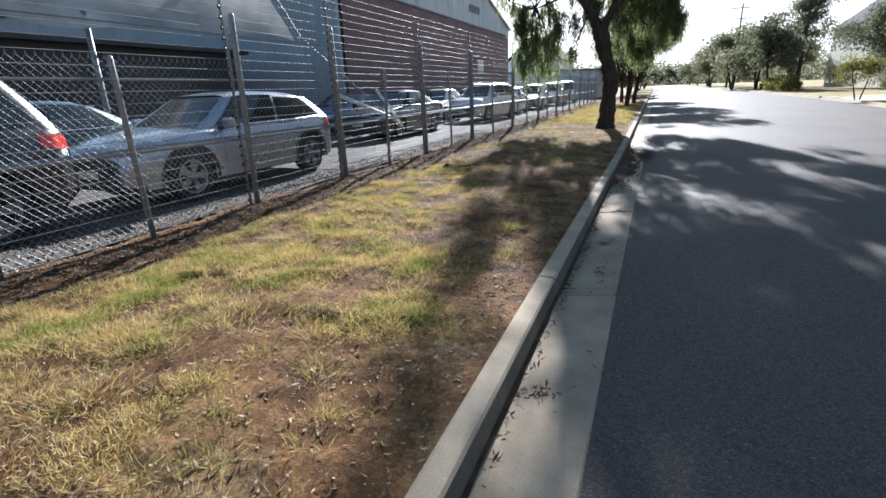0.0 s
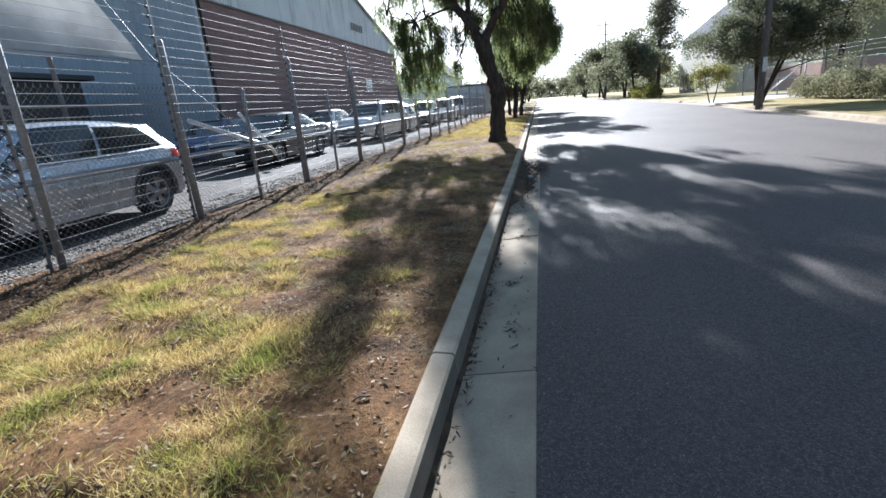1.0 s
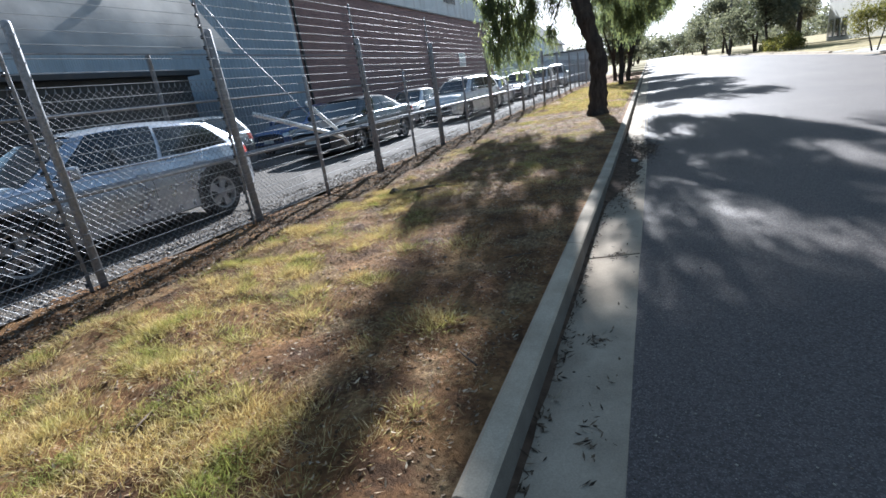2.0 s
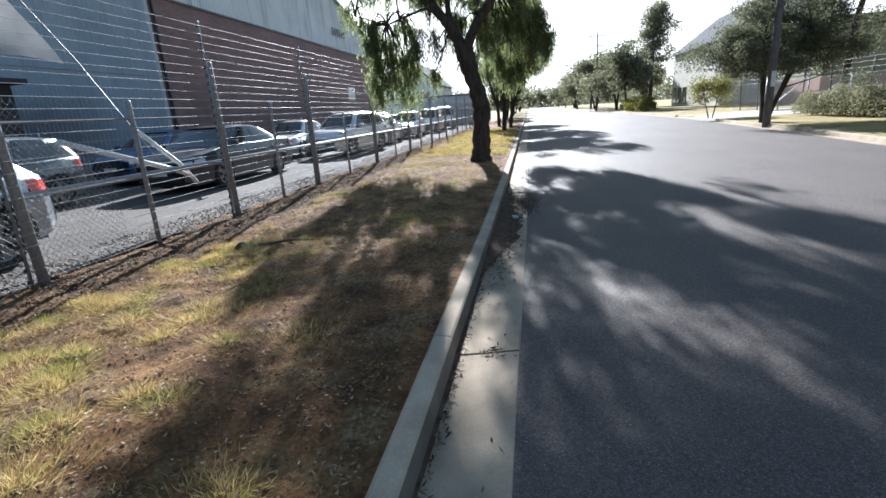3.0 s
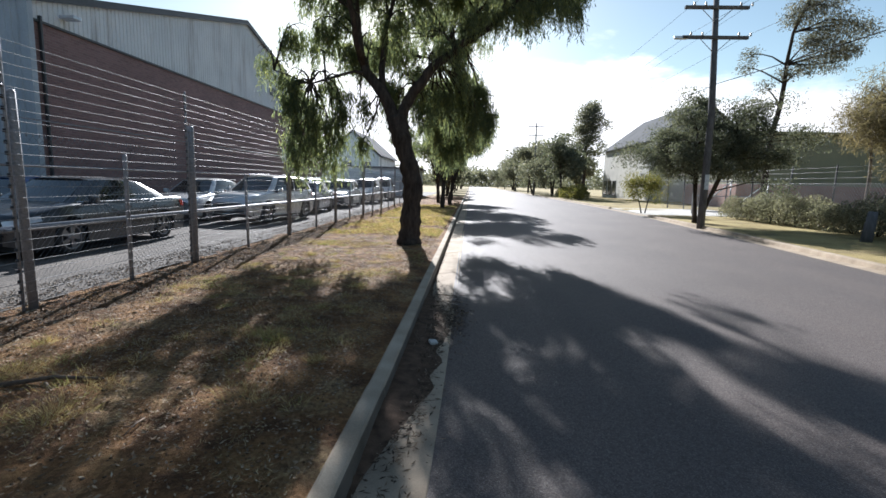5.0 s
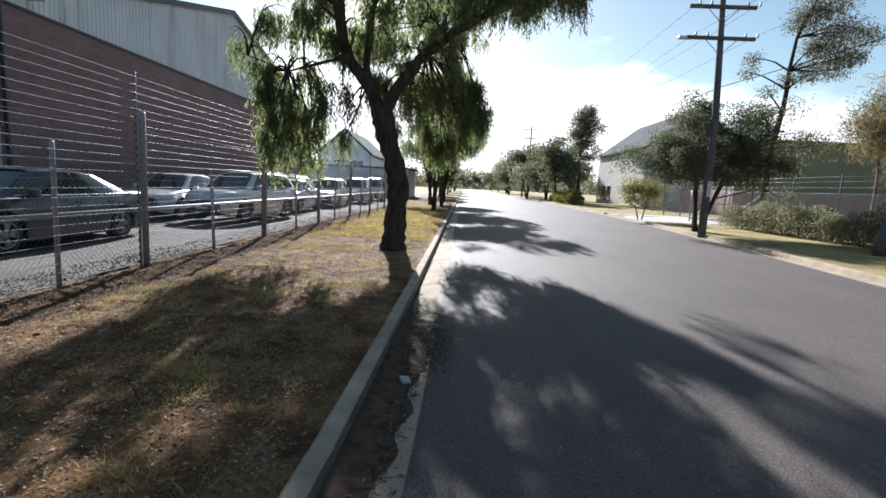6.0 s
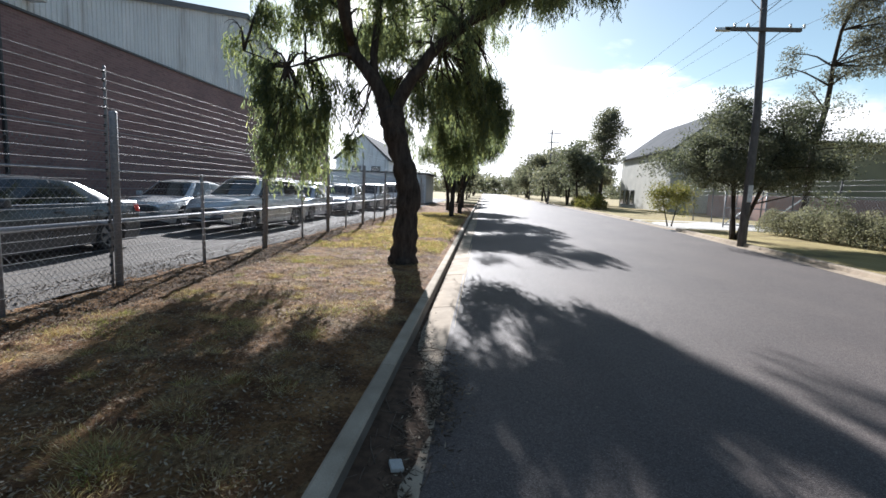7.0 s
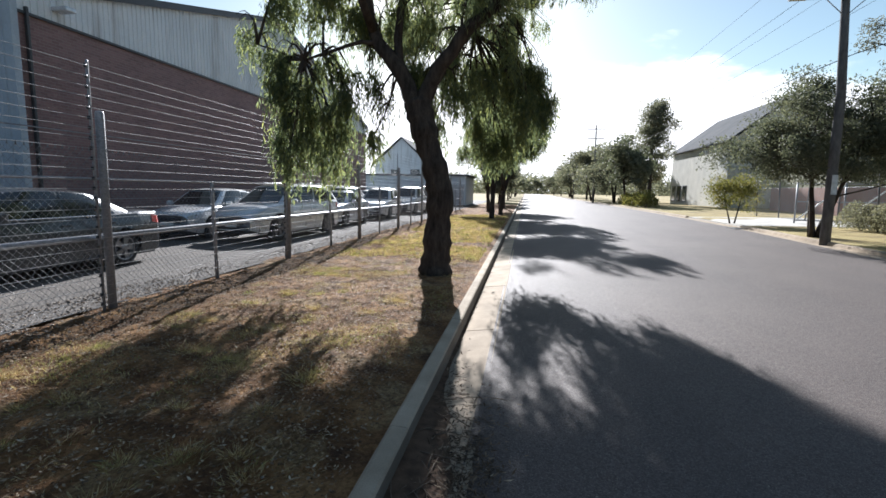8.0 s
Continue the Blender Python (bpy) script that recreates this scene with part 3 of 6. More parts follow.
def warehouse():
    X, Y0, YA, Y1, ZB, ZC, ZA = -13.7, 20.4, 35.0, 49.6, 6.42, 6.9, 10.75
    w = thing("warehouse", "large brick warehouse with weathered white sheeted gable", "warehouse", (X, 35, 0))
    inv = Matrix.Translation((-X, -35, 0))

    def gable(y):
        return ZC + (ZA - ZC) * (1 - abs(y - YA) / (YA - Y0))

    obs = []
    obs.append(part("brick_wall", boxed(X - 0.25, X, Y0, Y1, -0.1, ZB), M_BRICK, w, "brown brick street wall"))
    obs.append(corrugated("gable_sheeting", Y0 - 0.02, YA, lambda y: ZB - 0.12, gable, X + 0.02, M_CLAD, w, "rust-streaked white ribbed sheeting"))
    obs.append(corrugated("gable_sheeting", YA, Y1, lambda y: ZB - 0.12, gable, X + 0.02, M_CLAD, w))
    obs.append(corrugated("side_sheeting", X + 0.02, -48, lambda x: 0.0, lambda x: ZC, Y0 - 0.03, M_CLAD_BLUE, w, "blue-grey ribbed side sheeting", "x", facing=-1))
    obs.append(part("back_wall", boxed(-48.2, -48, Y0, Y1, -0.1, ZC), M_CLAD_BLUE, w))
    obs.append(part("far_wall", boxed(-48, X - 0.3, Y1 - 0.2, Y1, -0.1, ZC), M_CLAD_BLUE, w))
    for ya, yb in ((Y0 - 0.2, YA), (YA, Y1 + 0.2)):
        za, zb = gable(ya), gable(yb)
        V = [(X + 0.16, ya, za + 0.02), (X + 0.16, yb, zb + 0.02), (-48.3, yb, zb + 0.02), (-48.3, ya, za + 0.02)]
        V += [(x, y, z + 0.09) for x, y, z in V]
        F = [(0, 1, 2, 3), (7, 6, 5, 4), (0, 4, 5, 1), (1, 5, 6, 2), (2, 6, 7, 3), (3, 7, 4, 0)]
        obs.append(link("roof", mesh_from("roof", V, F, M_ROOF), w, "grey sheet roof"))
        V = [(X + 0.10, ya, za - 0.14), (X + 0.10, yb, zb - 0.14), (X + 0.165, yb, zb - 0.14), (X + 0.165, ya, za - 0.14)]
        V += [(x, y, z + 0.20) for x, y, z in V]
        obs.append(link("barge_board", mesh_from("barge_board", V, F, M_TRIM), w, "dark metal barge flashing"))
    obs.append(part("corner_flashing", boxed(X - 0.10, X + 0.12, Y0 - 0.14, Y0 + 0.06, 0, ZC - 0.05, 0.01), M_CLAD_BLUE, w))
    obs.append(part("downpipe", boxed(X + 0.02, X + 0.12, Y0 + 0.30, Y0 + 0.38, 0, ZB, 0.02), M_TRIM, w))
    obs.append(part("band_flashing", boxed(X + 0.005, X + 0.075, Y0, Y1, ZB - 0.20, ZB - 0.13), M_TRIM, w))
    # lettering too faint to read
    for k in range(6):
        y = 38.2 + k * 0.42
        obs.append(part("sign_bar", boxed(X + 0.075, X + 0.10, y, y + 0.26, 7.15, 7.65), M_TRIM, w))
    light = part("floodlight", boxed(X + 0.02, X + 0.55, Y0 + 1.1, Y0 + 1.45, ZB + 0.16, ZB + 0.28, 0.03), M_LENS, w, "small white floodlight")
    obs.append(light)
    board = part("notice_board", boxed(X + 0.005, X + 0.05, 40.2, 41.6, 2.75, 3.75, 0.01), M_WHITEPIPE, w, "white notice board")
    obs.append(board)
    for o in obs:
        o.matrix_parent_inverse = inv
    return w


warehouse()


def plain_building(name, label, cat, x0, x1, y0, y1, h, wall, roof, ridge=None, base=None, base_h=0.0, windows=()):
    """A shed: walls, pitched roof with its ridge along y or x, optional base band and windows (wall, run, sill, width, height)."""
    b = thing(name, label, cat, ((x0 + x1) / 2, (y0 + y1) / 2, 0))
    inv = Matrix.Translation((-(x0 + x1) / 2, -(y0 + y1) / 2, 0))
    obs = []
    for nm, q in (("wall", (x0, x0 + 0.25, y0, y1)), ("wall", (x1 - 0.25, x1, y0, y1)), ("wall", (x0 + 0.25, x1 - 0.25, y0, y0 + 0.25)), ("wall", (x0 + 0.25, x1 - 0.25, y1 - 0.25, y1))):
        obs.append(part(nm, boxed(*q, -0.1, h), wall, b))
    if base:
        obs.append(part("base_wall", boxed(x0 - 0.04, x1 + 0.04, y0 - 0.04, y1 + 0.04, -0.1, base_h), base, b))
    e = 0.35
    if ridge:
        axis, rz = ridge
        if axis == "y":
            c = (x0 + x1) / 2
            prof = [(x0 - e, h), (c, rz), (x1 + e, h)]
            quad = [[(prof[i][0], y, prof[i][1]) for i in (a, b2) for y in ((y0 - e, y1 + e) if i == a else (y1 + e, y0 - e))] for a, b2 in ((0, 1), (1, 2))]
            ends = [[(x0, y, h), (x1, y, h), (c, y, rz - 0.05)] for y in (y0 + 0.02, y1 - 0.02)]
        else:
            c = (y0 + y1) / 2
            prof = [(y0 - e, h), (c, rz), (y1 + e, h)]
            quad = [[(x, prof[i][0], prof[i][1]) for i in (a, b2) for x in ((x0 - e, x1 + e) if i == a else (x1 + e, x0 - e))] for a, b2 in ((0, 1), (1, 2))]
            ends = [[(x, y0, h), (x, y1, h), (x, c, rz - 0.05)] for x in (x0 + 0.02, x1 - 0.02)]
        for q in quad:
            V = q + [(x, y, z + 0.14) for x, y, z in q]
            obs.append(link("roof", mesh_from("roof", V, [(3, 2, 1, 0), (4, 5, 6, 7), (0, 1, 5, 4), (1, 2, 6, 5), (2, 3, 7, 6), (3, 0, 4, 7)], roof), b))
        for q in ends:
            obs.append(link("gable_wall", mesh_from("gable_wall", q, [(0, 1, 2)], wall), b))
    else:
        obs.append(part("roof", boxed(x0 - e, x1 + e, y0 - e, y1 + e, h, h + 0.18, 0.02), roof, b))
    for side, r, s, ww, hh in windows:
        q = {"w": (x0 - 0.05, x0 + 0.02, r, r + ww), "s": (r, r + ww, y0 - 0.05, y0 + 0.02)}[side]
        win = part("window", boxed(*q, s, s + hh), M_TRIM, b)
        obs.append(win)
        q2 = {"w": (x0 - 0.058, x0 - 0.052, r + 0.1, r + ww - 0.1), "s": (r + 0.1, r + ww - 0.1, y0 - 0.058, y0 - 0.052)}[side]
        pane = part("pane", boxed(*q2, s + 0.1, s + hh - 0.1), M_GLASS, win)
    for o in obs:
        o.matrix_parent_inverse = inv
    return b


plain_building("factory", "cream-walled factory with a grey pitched roof", "factory", 21.6, 33.4, 66, 86.2, 7.2, M_CREAM, M_ROOF, ("y", 12.0),
               windows=[("w", 79.0 + k * 2.4, 0.5, 1.7, 2.2) for k in range(3)])
plain_building("shed", "long khaki metal shed on a faded red brick base", "shed", 22.5, 60, 48, 58, 6.4, M_KHAKI, M_KHAKI, None, M_PINK, 2.2)
plain_building("house", "white gabled building beyond the car yard", "house", -19.3, -12.3, 70, 84, 4.9, M_CLAD, M_ROOF, ("y", 8.2), windows=[("s", -17.2, 2.6, 1.2, 1.6), ("s", -14.6, 2.6, 1.2, 1.6)])
plain_building("low_shed", "long low grey shed at the end of the yard", "shed", -30, -6.2, 60, 68, 3.1, M_CLAD_BLUE, M_ROOF, None)
# no opening is built: near-black walls carry the shade of the open front
plain_building("dark_shed", "shed at the back of the yard, its open front's shade painted as near-black walls", "shed", -34, -17.5, -14, 18, 3.3, M_TRIM, M_ROOF, None)


# ---------------------------------------------------------------- fence
def chainlink_mesh(name, x, y0, y1, z0, z1, pitch, r, mat, seed=0):
    """Two families of slanting wires, woven by a small offset, as thin three-sided bars."""
    h = z1 - z0
    rise = 1.0
    n = int((y1 - y0 + h) / pitch)
    V, F = [], []
    for fam in (1, -1):
        for k in range(n):
            a = y0 - (h if fam > 0 else 0) + k * pitch
            p, q = [a, z0], [a + h, z1]
            if fam < 0:
                p, q = [a, z1], [a + h, z0]
                # mirror over the run
            s, e = 0.0, 1.0
            if p[0] < y0:
                s = (y0 - p[0]) / h
            if q[0] > y1:
                e = (y1 - p[0]) / h
            if e <= s + 0.01:
                continue
            A = (p[0] + (q[0] - p[0]) * s, p[1] + (q[1] - p[1]) * s)
            B = (p[0] + (q[0] - p[0]) * e, p[1] + (q[1] - p[1]) * e)
            d = Vector((B[0] - A[0], B[1] - A[1])).normalized()
            o = len(V)
            nx, nz = -d[1], d[0]
            for c in (A, B):
                V += [(x + fam * r * 0.6 + r, c[0], c[1]), (x + fam * r * 0.6 - r * 0.5, c[0] + nx * r, c[1] + nz * r), (x + fam * r * 0.6 - r * 0.5, c[0] - nx * r, c[1] - nz * r)]
            F += [(o, o + 1, o + 4, o + 3), (o + 1, o + 2, o + 5, o + 4), (o + 2, o, o + 3, o + 5)]
    # twisted ends along the top edge
    for k in range(int((y1 - y0) / pitch)):
        y = y0 + k * pitch
        o = len(V)
        V += [(x - r, y - 0.012, z1 - 0.01), (x + r, y - 0.012, z1 - 0.01), (x, y + 0.004, z1 + 0.045), (x, y + 0.012, z1 - 0.01)]
        F += [(o, o + 1, o + 2), (o + 1, o + 3, o + 2), (o + 3, o, o + 2)]
    return mesh_from(name, V, F, mat)


def post_mesh(name, r, h, sides=14):
    """A round steel post with a domed cap."""
    path = [(0, 0, -0.15), (0, 0, h - 0.03), (0, 0, h - 0.008), (0, 0, h)]
    return tubes_mesh(name, [(path, [r, r, r * 0.85, r * 0.35], sides)], M_GALV)


THICK = [5.2, 7.38, 10.84, 14.18, 18.83, 23.5, 28.2, 32.8, 37.6, 42.4, 47.2]
THIN = [-1.2, 0.6, 2.2, 3.61, 9.0, 12.48, 16.3, 21.2, 25.6, 30.4, 35.2, 40.0, 44.8]


def fence():
    f = thing("fence", "chain-link security fence with galvanised posts and strained wires", "fence", (FENCE_X, 0, 0))
    rf = random.Random(8)
    thick, thin, tall = post_mesh("post", 0.050, 2.46), post_mesh("thin_post", 0.030, 1.86), post_mesh("wire_post", 0.018, 3.03, 8)
    short, slim = post_mesh("thin_post", 0.03, 1.66), post_mesh("post", 0.037, 2.42)
    knob = tubes_mesh("insulator", [([(0, 0, -0.02), (0, 0, 0.02)], 0.016, 6)], M_PLASTIC)
    levels = [0.10 + 0.119 * k for k in range(25)]
    for y in THICK:
        p = link("post", slim if y < 6 else thick, f)
        p.matrix_basis = pose(0, y, 0, rf.uniform(-0.8, 0.8), rf.uniform(-0.8, 0.8), 0)
        t = link("wire_post", tall, f, "slim wire standard beside the post")
        t.matrix_basis = pose(-0.01, y - 0.115, 0, rf.uniform(-0.6, 0.6), 0, 0)
        if y < 24:
            for z in levels[::1]:
                k = link("insulator", knob, t)
                k.matrix_basis = pose(0.006, -0.03, z)
    for y in THIN:
        p = link("thin_post", thin if y < 14 else short, f)
        p.matrix_basis = pose(0, y, 0, rf.uniform(-1, 1), rf.uniform(-1, 1), 0)
    link("mesh_panel", chainlink_mesh("mesh_panel", -0.06, -4, 8.6, 0.05, 1.84, 0.075, 0.0019, M_MESH), f, "diamond chain-link mesh")
    link("mesh_panel", chainlink_mesh("mesh_panel", -0.06, 11.0, 50, 0.05, 1.98, 0.085, 0.0017, M_MESH), f)
    for z in levels:
        path = [(0.045, -4 + 2.0 * k, z + 0.0015 * math.sin(k * 1.7 + z * 9) - 0.008) for k in range(28)]
        tube_part("strained_wire", path, 0.0032, M_WIRE, f, sides=5)
    for z, ya, yb in ((1.64, -4.0, 50.0), (2.17, -4, 50.0)):
        tube_part("top_rail", [(-0.03, ya, z), (-0.03, yb, z)], 0.017 if z < 2 else 0.008, M_GALV, f, sides=8)
    return f


fence()


def guard_rail():
    g = thing("guard_rail", "long galvanised pipe rail behind the fence", "rail", (-5.35, 0, 0))
    tube_part("pipe", [(0, -4, 0.90), (0, 20, 0.90), (0, 50, 0.90)], 0.038, M_GALV, g, sides=14)
    for y in THICK:
        tube_part("bracket", [(0.0, y, 0.90), (0.26, y, 0.90)], 0.018, M_GALV, g, sides=8)
    return g


guard_rail()


def broken_boom():
    b = thing("broken_boom", "bent white painted pole leaning on the pipe rail", "pole", (-5.62, 10.3, 0))
    tube_part("arm", [(-0.4, -1.5, 1.42), (0, 0, 0.86), (0.02, 0.25, 0.76)], 0.038, M_WHITEPIPE, b)
    tube_part("strut", [(-0.05, -0.55, 1.48), (0, 0.1, 0.95), (0.05, 0.35, 0.62)], 0.034, M_WHITEPIPE, b)
    return b


broken_boom()


# ---------------------------------------------------------------- shade sail
def shade_sail():
    s = thing("shade_sail", "large sagging grey shade cloth over the car yard", "shade sail", (-11.5, 10, 0))
    inv = Matrix.Translation((11.5, -10, 0))
    A, B, C, D = Vector((-11.4, 14.4, 3.2)), Vector((-11.6, -6, 2.0)), Vector((-20, -6, 6.0)), Vector((-11.9, 12.0, 6.6))
    n = 36
    V, F = [], []
    for j in range(n + 1):
        for i in range(n + 1):
            u, w = i / n, j / n
            p = (A * (1 - u) + B * u) * (1 - w) + (D * (1 - u) + C * u) * w
            p.z += 0.35 * math.sin(math.pi * u) * (1 - w) + 0.10 * math.sin(u * 17 + w * 5) * math.sin(math.pi * u) + 0.09 * math.sin(u * 31 + 2.0 * math.sin(w * 6)) * (1 - 0.4 * w)
            p.x += 0.25 * math.sin(u * 13 + w * 4) * math.sin(math.pi * min(1, u * 1.2))
            V.append(p)
    for j in range(n):
        for i in range(n):
            a = j * (n + 1) + i
            F.append((a, a + 1, a + n + 2, a + n + 1))
    cloth = link("cloth", mesh_from("cloth", V, F, M_SAIL, True), s, "creased grey shade cloth")
    cloth.matrix_parent_inverse = inv
    for q in (A, ):
        ob = tube_part("guy_wire", [D + Vector((0, 0, 0.4)), A + Vector((0.15, 0.2, 0.1)), (-5.7, 10.1, 1.0)], 0.014, M_GALV, s, sides=6)
        ob.matrix_parent_inverse = inv
    for p in ((-12.2, 12.2, 7.0), (-12.0, 8.0, 3.4), (-12.0, 4.0, 3.2), (-12.0, -2.0, 3.0)):
        ob = tube_part("pole", [(p[0], p[1], 0), p], 0.06, M_GALV, s, sides=10)
        ob.matrix_parent_inverse = inv
    return s


shade_sail()


# ---------------------------------------------------------------- power poles
def power_pole(y, x, h, arms, lean=0.0):
    p = thing("power_pole", "tall grey timber power pole with crossarms", "power pole", (x, y, 0.1), group="street power poles")
    tube_part("pole", [(0, 0, -0.3), (0, 0, h * 0.5), (lean, 0, h)], [0.15, 0.13, 0.10], M_WOODPOLE, p, sides=14)
    for z, half in arms:
        part("crossarm", boxed(-half + lean * z / h, half + lean * z / h, -0.16, -0.04, z - 0.06, z + 0.06, 0.01), M_WOODPOLE, p)
        for sgn in (-1, 1):
            tube_part("brace", [(lean * z / h + sgn * 0.6, -0.15, z - 0.05), (lean * z / h + sgn * 0.06, -0.14, z - 0.55)], 0.014, M_GALV, p, sides=5)
        for k in (-0.9, -0.55, 0.55, 0.9):
            tube_part("insulator", [(k * half, -0.10, z + 0.05), (k * half, -0.10, z + 0.11), (k * half, -0.10, z + 0.13), (k * half, -0.10, z + 0.2)], [0.018, 0.05, 0.035, 0.03], M_PLATE, p, sides=8)
    return p


near_pole = power_pole(25.85, 9.45, 8.9, [(7.35, 1.25), (8.45, 1.2)], -0.25)
part("street_lamp", boxed(-1.75, -1.25, -0.16, -0.02, 7.27, 7.39, 0.03), M_LENS, near_pole, "small grey street lamp head")
part("pole_sign", boxed(-0.08, 0.08, -0.175, -0.155, 1.5, 2.1), M_PLATE, near_pole)
POLES = [(9.45, 25.85), (10.4, 86.0), (11.6, 130.0), (9.5, -12.0)]
power_pole(86.0, 10.4, 11.6, [(9.6, 1.2), (11.0, 1.35)], -0.05)
power_pole(130.0, 11.6, 11.6, [(9.6, 1.2), (11.0, 1.35)], 0.0)


def wires():
    w = thing("power_lines", "black overhead power lines strung between poles", "power lines", (9.4, 25, 7))
    inv = Matrix.Translation((-9.4, -25, -7))
    order = [POLES[3], POLES[0], POLES[1], POLES[2]]
    for (xa, ya), (xb, yb) in zip(order[:-1], order[1:]):
        za = 2.25 if ya > 50 else 0.0
        zb = 2.25 if yb > 50 else 0.0
        for z, half in ((7.6, 1.25), (8.72, 1.2), (5.75, 0.1)):
            for k in ((-0.9, 0.9) if half > 1 else (1.0, )):
                pts = []
                for i in range(17):
                    u = i / 16
                    pts.append((xa + (xb - xa) * u + k * half, ya + (yb - ya) * u - 0.1, z + za + (zb - za) * u - 0.55 * 4 * u * (1 - u)))
                ob = tube_part("cable", pts, 0.006 if half > 1 else 0.014, M_CABLE, w, sides=5)
                ob.matrix_parent_inverse = inv
    return w


wires()


# ---------------------------------------------------------------- trees
def bend(p, q, lift, rng, n=6, wob=0.12):
    """A limb path from p to q that rises first and wavers."""
    p, q = np.array(p, float), np.array(q, float)
    out = []
    L = np.linalg.norm(q - p)
    off = rng.normal(size=3) * wob * L
    for i in range(n + 1):
        u = i / n
        m = p + (q - p) * u
        m = m + np.array([0, 0, lift]) * math.sin(math.pi * u) + off * math.sin(math.pi * u) * u
        out.append(tuple(m))
    return out


def taper(n, a, b, power=1.0):
    return [a + (b - a) * (i / (n - 1)) ** power for i in range(n)]


def strand_leaves(starts, rng, per, lo, hi, spread, leaf, droop=1.0):
    """Leaves along hanging strands: base points, axes, lengths."""
    n = len(starts)
    base, axis = [], []
    length = rng.uniform(lo, hi, n)
    drift = rng.normal(size=(n, 3)) * 0.13
    drift[:, 2] = -droop
    drift /= np.linalg.norm(drift, axis=1, keepdims=True)
    out_dir = rng.normal(size=(n, 3)) * spread
    for k in range(per):
        u = (k + rng.uniform(0, 1, n)) / per
        p = starts + drift * (length * u)[:, None] + out_dir * (np.sin(u * 2.2))[:, None] * 0.22
        a = drift * 0.9 + rng.normal(size=(n, 3)) * 0.34
        base.append(p)
        axis.append(a)
    return np.concatenate(base), np.concatenate(axis)


def weeping_tree(at, limbs, trunk, crown_pts, label, seed, strands, leaf=(0.10, 0.016), hang=(0.35, 1.2), per=9, group="verge trees", gaps=0.0):
    """Pepper tree: dark leaning trunk, limbs, and pendulous strands round the crown points (x, y, z, spread, weight)."""
    rng = np.random.default_rng(seed)
    t = thing("pepper_tree", label, "tree", at, group=group)
    n = len(trunk)
    path, rad = [], []
    for i in range((n - 1) * 4 + 1):
        s = i / 4
        k = min(int(s), n - 2)
        u = s - k
        P = [np.array(trunk[max(0, min(n - 1, j))][:3]) for j in (k - 1, k, k + 1, k + 2)]
        c = 0.5 * (2 * P[1] + (P[2] - P[0]) * u + (2 * P[0] - 5 * P[1] + 4 * P[2] - P[3]) * u * u + (3 * P[1] - P[0] - 3 * P[2] + P[3]) * u ** 3)
        path.append(tuple(c))
        rad.append((trunk[k][3] * (1 - u) + trunk[k + 1][3] * u) * (1 + 0.07 * math.sin(i * 2.3) + 0.05 * math.sin(i * 5.1)))
    V, F = tube_arrays(path, rad, 16)
    V = [v + (v - Vector(path[min(i // 16, len(path) - 1)])) * (0.16 * (noise.noise(v * 3.1) + 0.6 * noise.noise(v * 9.0))) for i, v in enumerate(V)]
    link("trunk", mesh_from("trunk", V, F, M_BARK, True), t, "dark rough-barked trunk")
    for path, a, b in limbs:
        pts = [tuple(p) for p in path]
        dense = []
        for i in range(len(pts) - 1):
            for j in range(3):
                u = j / 3
                dense.append(tuple(pts[i][c] * (1 - u) + pts[i + 1][c] * u + (rng.normal() * 0.02 if j else 0) for c in range(3)))
        dense.append(pts[-1])
        tube_part("limb", dense, taper(len(dense), a, b), M_BARK, t, sides=9)
    # twigs from limb points to crown points
    tips = [p for path, a, b in limbs for p in path[1:]]
    tw = []
    for c in crown_pts:
        q = np.array(c[:3])
        k = min(tips, key=lambda p: np.linalg.norm(np.array(p) - q) + (0.5 if p[2] > q[2] else 0))
        pth = bend(k, q, 0.25, rng, 5)
        tw.append((pth, taper(6, 0.032, 0.010), 5))
        for _ in range(3):
            e = q + rng.normal(size=3) * c[3] * np.array([1, 1, 0.6])
            tw.append((bend(pth[3], e, 0.15, rng, 4), taper(5, 0.014, 0.004), 4))
    tagged(link("twig_work", tubes_mesh("twig_work", tw, M_BARK), t), kind="stuff")
    wts = np.array([c[4] for c in crown_pts], float)
    idx = rng.choice(len(crown_pts), strands, p=wts / wts.sum())
    C = np.array([c[:3] for c in crown_pts])[idx]
    S = np.array([c[3] for c in crown_pts])[idx]
    tassels = max(1, strands // 14)
    roots = C[:tassels] + np.clip(rng.normal(size=(tassels, 3)), -1.9, 1.9) * S[:tassels, None] * np.array([0.84, 0.84, 0.6])
    if gaps:
        # uneven gaps between the boughs let light through
        low = roots[:, 2] - 0.5
        gx, gy = roots[:, 0] + 0.391 * low, roots[:, 1] - 2.109 * low
        open_ = 0.5 * vnoise(gx * 2.1 + 60, gy * 0.75 + 60, 17) + 0.5 * vnoise(gx * 4.2 + 60, gy * 1.6 + 60, 18)
        roots = roots[(open_ + rng.uniform(-0.03, 0.03, tassels) > gaps + 0.034 * (gx < -0.2) - 0.06 * ((gx > 1.3) & (gy > -6.0))) | ((gy < -10.5) & (gx > 0.25)) | ((roots[:, 0] < -1.0) & (roots[:, 2] < 4.6))]
        tassels = len(roots)
    own = np.repeat(np.arange(tassels), 14)
    strands = len(own)
    starts = roots[own] + rng.normal(size=(strands, 3)) * np.array([0.075, 0.075, 0.06])
    base, axis = strand_leaves(starts, rng, per, hang[0], hang[1], 0.35, leaf)
    m = len(base)
